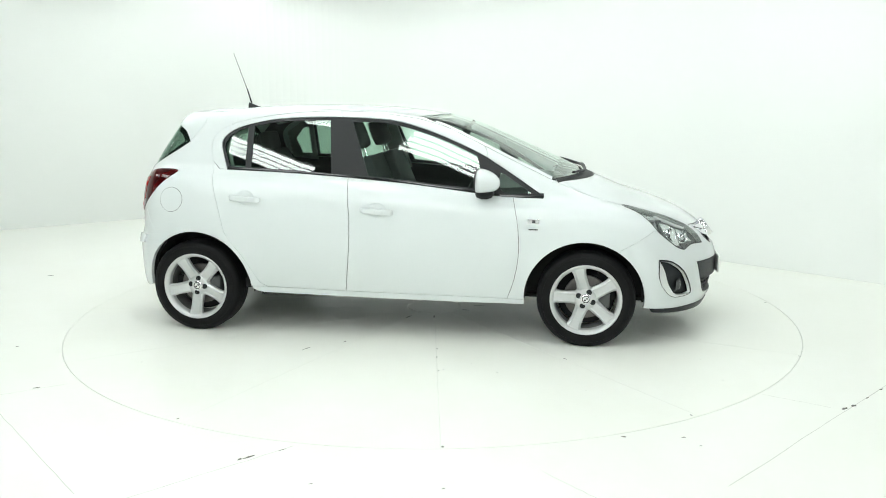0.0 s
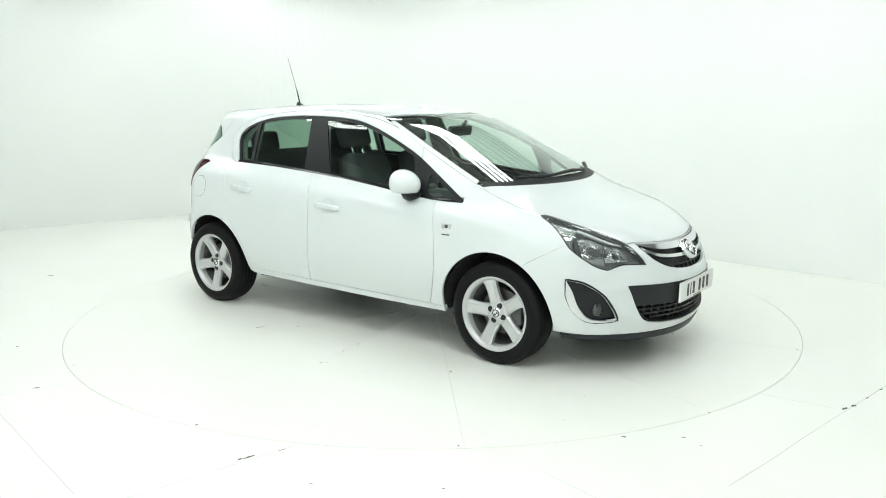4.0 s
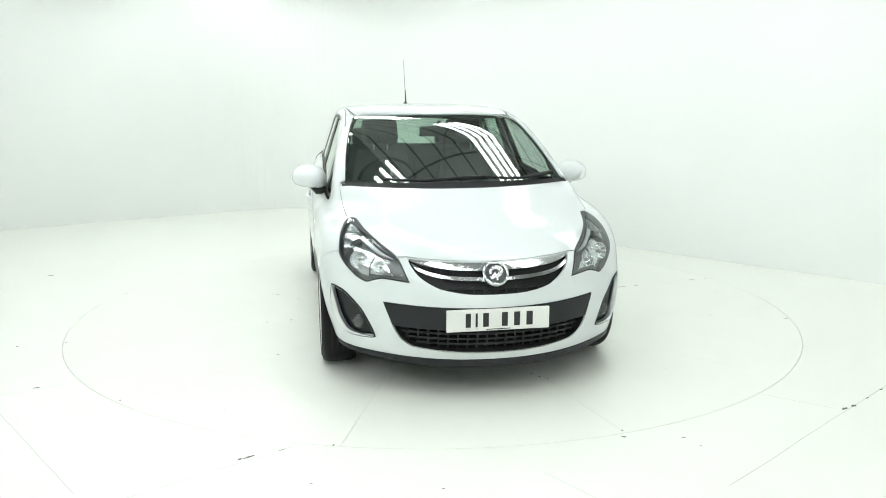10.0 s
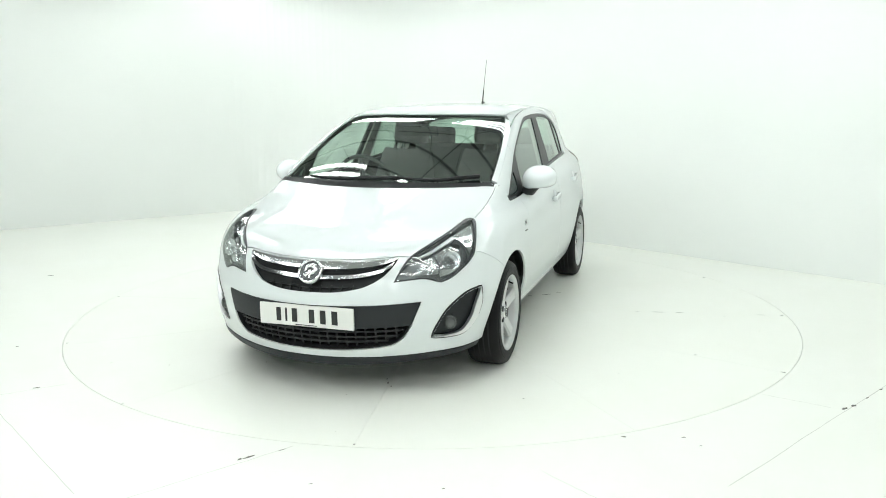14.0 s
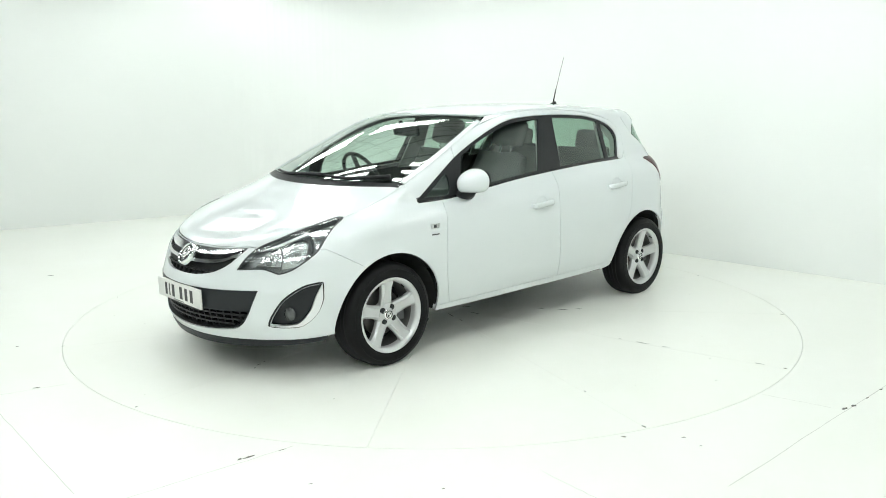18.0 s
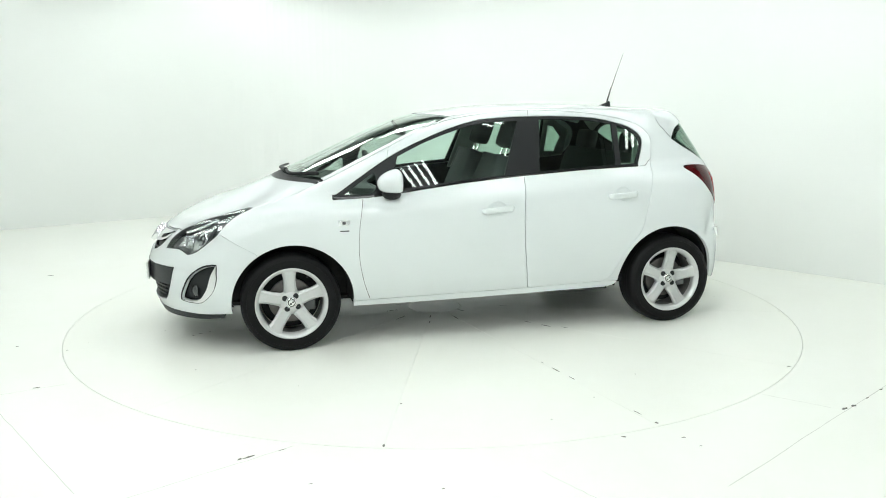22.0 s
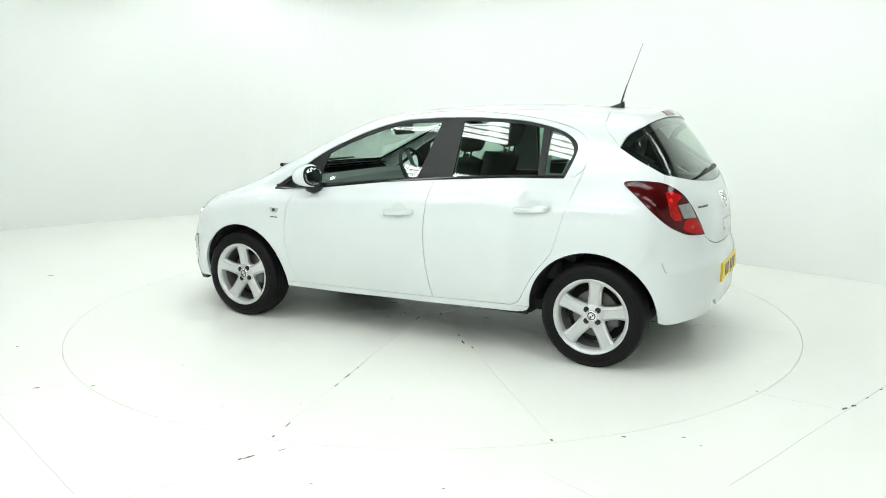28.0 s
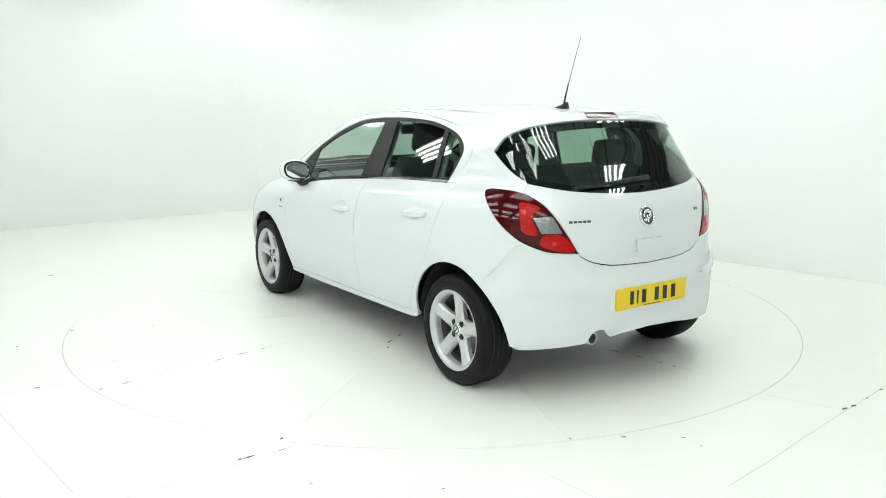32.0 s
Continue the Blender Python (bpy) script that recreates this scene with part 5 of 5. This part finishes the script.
def car_fittings(car):
    # mirrors on black feet
    for s in (1, -1):
        unit = new("door_mirror")
        unit.parent = car
        unit["label"] = "white door mirror on a black foot"
        bm = bmesh.new()
        bmesh.ops.create_uvsphere(bm, u_segments=28, v_segments=16, radius=1.0)
        for v in bm.verts:
            x, y, z = v.co
            k = 1.0 if x > 0 else 0.45
            zz = (z * 0.078 if z > 0 else -0.062 * (1 - (1 + z) ** 2)) * (1 - 0.18 * max(0, x)) * (1 - 0.10 * y)
            v.co = (0.622 + x * 0.112 * k * (1 - 0.12 * abs(y)), 0.868 + math.copysign(abs(y) ** 0.85, y) * 0.110, 1.0 + zz * 1.04 + 0.012 * y)
            v.co.x = max(v.co.x, 0.591)
        if s < 0:
            bmesh.ops.transform(bm, matrix=Matrix.Diagonal((1, -1, 1, 1)), verts=bm.verts[:])
        part("shell", bm, PAINT, unit, smooth=True)
        for nm, m_, ky, kz, x_, lab in (("bezel", BLACK, 0.098, 0.064, 0.5885, "black edge round the mirror glass"), ("mirror_glass", MIRRORGLASS, 0.085, 0.053, 0.5855, "silvered mirror glass")):
            bm = bmesh.new()
            rows = []
            for dx, k in ((0.006, 1.0), (0.001, 1.0), (0.0, 0.95), (0.0, 0.0)):
                rows.append([bm.verts.new((x_ + dx, s * (0.868 + ky * k * math.copysign(abs(math.cos(a)) ** 0.8, math.cos(a))), 1.006 + kz * k * math.copysign(abs(math.sin(a)) ** 0.85, math.sin(a)) + 0.012 * k * math.cos(a))) for a in np.linspace(0, 2 * math.pi, 33)[:-1]])
            for p, q in zip(rows[:2], rows[1:3]):
                for i in range(32):
                    bm.faces.new((p[i], p[(i + 1) % 32], q[(i + 1) % 32], q[i]))
            bm.faces.new(rows[2])
            bmesh.ops.delete(bm, geom=rows[3], context="VERTS")
            part(nm, bm, m_, unit, lab)
        bm = bmesh.new()
        tube(bm, [(0.63, s * 0.77, 0.925), (0.63, s * 0.82, 0.92), (0.63, s * 0.85, 0.955)], [0.03, 0.03, 0.026], 10)
        for v in bm.verts:
            v.co.x = 0.635 + (v.co.x - 0.63) * 1.9
        part("foot", bm, BLACK, unit, smooth=True)
    # door handles over hollow cups
    for nm in ("front", "rear"):
        x0, x1, z0, z1 = HANDLES[nm]
        for side in (0, 1):
            f = -1 if side else 1
            bm = bmesh.new()
            cup = cup_line(nm)
            c = cup.mean(0)
            rows = []
            for k in (1.05, 1.0, 0.93, 0.82, 0.66, 0.45, 0.2):
                p = drop(chart_side, c + (cup - c) * k)
                deep = 0.001 if k > 1 else 0.006 * (1 - k ** 4)
                rows.append([bm.verts.new((q[0], f * (q[1] - deep), q[2])) for q in p])
            n = len(cup)
            for p, q in zip(rows, rows[1:]):
                for i in range(n):
                    bm.faces.new((p[i], p[(i + 1) % n], q[(i + 1) % n], q[i]))
            bm.faces.new(rows[-1])
            part("handle_cup", bm, PAINT, DOORS[nm][side], smooth=True)
            bm = bmesh.new()
            rows = []
            for i in range(19):
                t = i / 18
                x, z = x0 + (x1 - x0) * t, z0 + (z1 - z0) * t
                e = min(1.0, min(t, 1 - t) / 0.13)
                e = math.sqrt(max(0.0, 1 - (1 - e) ** 2))
                y = float(drop(chart_side, [(x, z)])[0][1])
                hh, th = 0.0185 * (0.55 + 0.45 * e), 0.010
                rows.append([bm.verts.new((x, f * (y - 0.004 + 0.026 * e + th * math.copysign(abs(math.sin(a)) ** 0.7, math.sin(a))), z + hh * math.copysign(abs(math.cos(a)) ** 0.7, math.cos(a)))) for a in np.linspace(0, 2 * math.pi, 17)[:-1]])
            for p, q in zip(rows, rows[1:]):
                for i in range(16):
                    bm.faces.new((p[i], p[(i + 1) % 16], q[(i + 1) % 16], q[i]))
            bm.faces.new(rows[0]), bm.faces.new(rows[-1])
            part("door_handle", bm, PAINT, DOORS[nm][side], "body-coloured door handle", smooth=True)
    # badges on the wings, as plain shapes
    for s in (False, True):
        q = loop([(0.965, 0.752), (0.905, 0.752), (0.898, 0.780), (0.970, 0.780)], 0.02, smooth=False)
        skin("wing_badge", chart_side, q, (), CHROME, car, "small chrome wing badge", lift=0.003, thick=0.004, mirror=s, grid=0.05)
        q = loop([(0.945, 0.757), (0.925, 0.757), (0.925, 0.775), (0.945, 0.775)], 0.02, smooth=False)
        skin("wing_badge", chart_side, q, (), LAMPGREY, car, "dark mark on the wing badge", lift=0.004, thick=0.003, mirror=s, grid=0.05)
        q = loop([(0.960, 0.715), (0.905, 0.715), (0.905, 0.722), (0.960, 0.722)], 0.02, smooth=False)
        skin("wing_lettering", chart_side, q, (), LAMPGREY, car, "thin lettering strip as a plain bar", lift=0.003, thick=0.003, mirror=s, grid=0.05)
    q = [(0.052 + 0.006 * math.cos(a), 0.806 + 0.006 * math.sin(a)) for a in np.linspace(0, 2 * math.pi, 13)[:-1]]
    skin("door_lock", chart_side, np.array(q), (), SATIN, DOORS["front"][1], "small silver keyhole", lift=0.0235, thick=0.003, mirror=True, grid=0.03)
    # fuel flap on the right side
    cir = [(-1.402 + 0.078 * math.cos(a), 0.857 + 0.076 * math.sin(a)) for a in np.linspace(0, 2 * math.pi, 41)[:-1]]
    skin("fuel_flap", chart_side, np.array(cir), (), PAINT, car, "round fuel filler flap", lift=0.0015, thick=0.01, mirror=True, grid=0.03)
    cir2 = [(-1.402 + 0.080 * math.cos(a), 0.857 + 0.078 * math.sin(a)) for a in np.linspace(0, 2 * math.pi, 41)[:-1]]
    skin("fuel_flap_joint", chart_side, np.array(cir2), (), DARK, car, lift=0.0004, thick=0.002, mirror=True, grid=0.03)
    # aerial
    aerial = new("aerial")
    aerial.parent = car
    aerial["label"] = "thin black roof aerial raked to the rear"
    bm = bmesh.new()
    rows = []
    for i in range(8):
        t = i / 7
        x = -1.075 - 0.10 * t
        h, w = 0.004 + 0.040 * t ** 1.3, 0.012 + 0.012 * t
        zb = float(ROOF(x)) - 0.004
        rows.append([bm.verts.new((x, w * math.cos(a) , zb + h * max(0, math.sin(a)))) for a in np.linspace(0, math.pi, 9)])
    for a, b in zip(rows, rows[1:]):
        for i in range(8):
            bm.faces.new((a[i], a[i + 1], b[i + 1], b[i]))
    bm.faces.new(rows[0]), bm.faces.new(rows[-1])
    part("foot", bm, BLACK, aerial, smooth=True)
    bm = bmesh.new()
    tube(bm, [(-1.158, 0, 1.465), (-1.186, 0, 1.56), (-1.192, 0, 1.575), (-1.279, 0, 1.821)], [0.006, 0.0042, 0.0022, 0.0013], 7)
    part("rod", bm, BLACK, aerial)
    # wipers at the foot of the windscreen
    for pts in ([(1.155, -0.45), (1.23, -0.2), (1.215, 0.16)], [(1.215, 0.12), (1.19, 0.36), (1.055, 0.60)]):
        bm = bmesh.new()
        path = [Vector(q) for q in drop(chart_top, loop([(x, y) for x, y in pts], 0.05, closed=False)) + np.array([0, 0, 0.018])]
        tube(bm, path, [0.007 + 0.007 * i / len(path) for i in range(len(path))], 7)
        part("wiper", bm, BLACK, car, "black windscreen wiper", smooth=True)
    cowl = [(1.303 - 0.465 * y * y, y) for y in np.linspace(0, 0.69, 20)] + [(1.2315 - 0.40 * y * y, y) for y in np.linspace(0.69, 0, 20)]
    cowl = np.array(cowl + [(x, -y) for x, y in cowl[::-1][1:-1]])
    skin("cowl", chart_top, cowl, (), BLACK, car, "black cowl below the windscreen", lift=-0.002, thick=0.02, grid=0.03)


def cushion(bm, x0, y0, z0, x1, y1, z1, bevel, m=None):
    return box(bm, x0, y0, z0, x1, y1, z1, m, bevel)


def car_inside(car):
    for s in (1, -1):
        seat = new("front_seat")
        seat.parent = car
        seat["label"] = "charcoal cloth front seat with a headrest"
        y = 0.32 * s
        bm = bmesh.new()
        cushion(bm, -0.02, y - 0.25, 0.42, 0.50, y + 0.25, 0.58, 0.05)
        part("seat_cushion", bm, CLOTH, seat)
        bm = bmesh.new()
        lean = pose(-0.02, y, 0.52, 0, -20, 0)
        rows = []
        for i in range(9):
            t = i / 8
            hw = 0.25 - 0.075 * t ** 2.2
            z = 0.62 * t
            rows.append([bm.verts.new(lean @ Vector(q)) for q in ((0.05 + 0.03, -hw, z), (0.05 - 0.01, 0, z), (0.08, hw, z), (-0.05, hw * 0.97, z), (-0.07, 0, z), (-0.05, -hw * 0.97, z))])
        for a, b in zip(rows, rows[1:]):
            for i in range(6):
                bm.faces.new((a[i], a[(i + 1) % 6], b[(i + 1) % 6], b[i]))
        bm.faces.new(rows[0]), bm.faces.new(rows[-1])
        part("backrest", bm, CLOTH, seat, smooth=True)
        headrest(seat, lean @ Vector((0.0, 0, 0.77)), 20)
    bm = bmesh.new()
    cushion(bm, -0.98, -0.60, 0.42, -0.50, 0.60, 0.60, 0.05)
    bench = new("rear_bench")
    bench.parent = car
    bench["label"] = "charcoal cloth rear bench"
    part("seat_cushion", bm, CLOTH, bench)
    bm = bmesh.new()
    cushion(bm, -0.09, -0.60, 0.0, 0.09, 0.60, 0.58, 0.05, pose(-1.0, 0, 0.55, 0, -18, 0))
    part("backrest", bm, CLOTH, bench)
    for y in (-0.36, 0.36):
        headrest(bench, Vector((-1.17, y, 1.17)), 12, 0.8)
    # dashboard
    bm = bmesh.new()
    rows = []
    for y in np.linspace(-0.68, 0.68, 15):
        b = 0.16 * y * y
        rows.append([bm.verts.new((x - b, y, z)) for x, z in ((1.12, 0.93), (0.95, 0.955), (0.72, 0.945), (0.62, 0.90), (0.60, 0.80), (0.66, 0.60), (0.72, 0.45), (0.80, 0.45), (0.84, 0.74))])
    for a, b in zip(rows, rows[1:]):
        for i in range(9):
            bm.faces.new((a[i], a[(i + 1) % 9], b[(i + 1) % 9], b[i]))
    bm.faces.new(rows[0]), bm.faces.new(rows[-1])
    dash = part("dashboard", bm, TRIM, car, "charcoal moulded dashboard", smooth=False)
    bm = bmesh.new()
    box(bm, 0.595, -0.13, 0.62, 0.64, 0.13, 0.90, bevel=0.01)
    part("console", bm, SATIN, dash, "silver centre console")
    for y in (-0.06, 0.06):
        bm = bmesh.new()
        lathe(bm, [(0.0005, 0), (0.025, 0), (0.03, -0.02)], 20, "y", pose(0.59, y, 0.70, 0, 0, 90))
        part("knob", bm, TRIM, dash)
    # steering wheel on the right side
    st = new("steering_wheel")
    st.parent = car
    mm = pose(0.52, -0.36, 0.945, 0, -62, 0)
    bm = bmesh.new()
    k, n = 40, 8
    prof = [(0.190 + 0.013 * math.cos(2 * math.pi * j / n), 0.014 * math.sin(2 * math.pi * j / n)) for j in range(n)]
    lathe(bm, prof, k, "z", mm, closed=True)
    part("grip", bm, BLACK, st, smooth=True)
    bm = bmesh.new()
    lathe(bm, [(0.0005, 0.01), (0.05, 0.008), (0.065, -0.02)], 24, "z", mm)
    for a in (0, 180, 270):
        c, q = math.cos(radians(a - 90 + 90)), math.sin(radians(a))
        tube(bm, [mm @ Vector((0.05 * math.cos(radians(a)), 0.05 * math.sin(radians(a)), -0.005)), mm @ Vector((0.18 * math.cos(radians(a)), 0.18 * math.sin(radians(a)), 0))], 0.016, 6)
    part("spokes", bm, TRIM, st, smooth=True)
    bm = bmesh.new()
    tube(bm, [mm @ Vector((0, 0, -0.02)), mm @ Vector((0, 0, -0.25))], 0.035, 8)
    part("column", bm, TRIM, st)
    # pale trim inside the pillars
    both("pillar_trim", chart_side, loop([(-0.125, 0.98), (-0.34, 0.98), (-0.36, 1.36), (-0.235, 1.36)], 0.02, smooth=False), (), LINER, car, "pale grey pillar trim", lift=-0.035, thick=0.012, grid=0.05)
    both("pillar_trim", chart_side, loop([(-0.90, 1.04), (-1.10, 1.06), (-1.12, 1.25), (-0.98, 1.34), (-0.90, 1.34)], 0.02, smooth=False), (loop([(-0.94, 1.08), (-1.02, 1.08), (-1.055, 1.20), (-0.985, 1.28), (-0.94, 1.29)], 0.02, smooth=False),), LINER, car, "pale grey pillar trim", lift=-0.035, thick=0.012, grid=0.04)
    # inner mirror
    bm = bmesh.new()
    box(bm, -0.02, -0.125, -0.035, 0.012, 0.125, 0.035, pose(0.42, 0, 1.275, 0, 12, 0), 0.014)
    tube(bm, [(0.43, 0, 1.30), (0.47, 0, 1.34)], 0.012, 6)
    part("inner_mirror", bm, BLACK, car, "black inner mirror")
    # pillars' trim and floor
    bm = bmesh.new()
    box(bm, -1.55, -0.72, 0.27, 0.75, 0.72, 0.33)
    part("cabin_floor", bm, DARK, car)
    bm = bmesh.new()
    box(bm, -1.62, -0.55, 0.98, -1.22, 0.55, 1.0)
    part("parcel_shelf", bm, TRIM, car, "dark parcel shelf")
    bm = bmesh.new()
    box(bm, 0.20, -0.09, 0.33, 0.62, 0.09, 0.55, bevel=0.03)
    part("centre_tunnel", bm, TRIM, car)


def headrest(parent, p, lean, k=1.0):
    bm = bmesh.new()
    mm = Matrix.Translation(p) @ pose(0, 0, 0, 0, -lean, 0)
    box(bm, -0.05, -0.135 * k, -0.09 * k, 0.05, 0.135 * k, 0.10 * k, mm, 0.045 * k)
    part("headrest", bm, CLOTH, parent, "rounded cloth headrest", smooth=True)
    bm = bmesh.new()
    for y in (-0.05, 0.05):
        tube(bm, [mm @ Vector((0, y, -0.18)), mm @ Vector((0, y, -0.07))], 0.007, 6)
    part("headrest_posts", bm, CHROME, parent)


# ---- build ----
studio()
for b in BANKS:
    light_bank(*b)
table = turntable()
car = tagged(new("car"), "white five-door hatchback car parked on the turntable", "car")
car_body(car)
car_front(car)
car_rear(car)
p, n = placed(chart_front, (0, 0.423), 0.001)
number_plate(car, p, n, WHITEPLATE, "white front number plate with dark characters as bars")
p, n = placed(chart_rear, (0, 0.492), 0.001)
number_plate(car, p, n, YELLOW, "yellow rear number plate with dark characters as bars")
for x in (1.2555, -1.2555):
    for s in (1, -1):
        wheel(car, x, 0.745 * s, s, {(1, 1): 87, (-1, 1): 96, (1, -1): 76, (-1, -1): 60}[(1 if x > 0 else -1, s)])
under_car(car)
car_fittings(car)
car_inside(car)


# ---- what turns ----
TURN = spline(range(0, 33, 2), [-10.11, -23.78, -37.7, -51.8, -66.03, -80.32, -94.65, -108.98, -123.28, -137.54, -151.75, -165.91, -180.04, -194.13, -208.24, -222.38, -236.6])


def motions():
    times = [0, 2, 4, 6, 8, 10, 12, 14, 16, 18, 20, 22, 24, 26, 28, 30, 32]
    off = Matrix.Translation((-0.175, -0.0107, 0))
    for thing, m in ((table, Matrix.Identity(4)), (car, off)):
        walk(thing, [(float(t), pose(0, 0, 0, 0, 0, float(TURN(t))) @ m) for t in times])


motions()
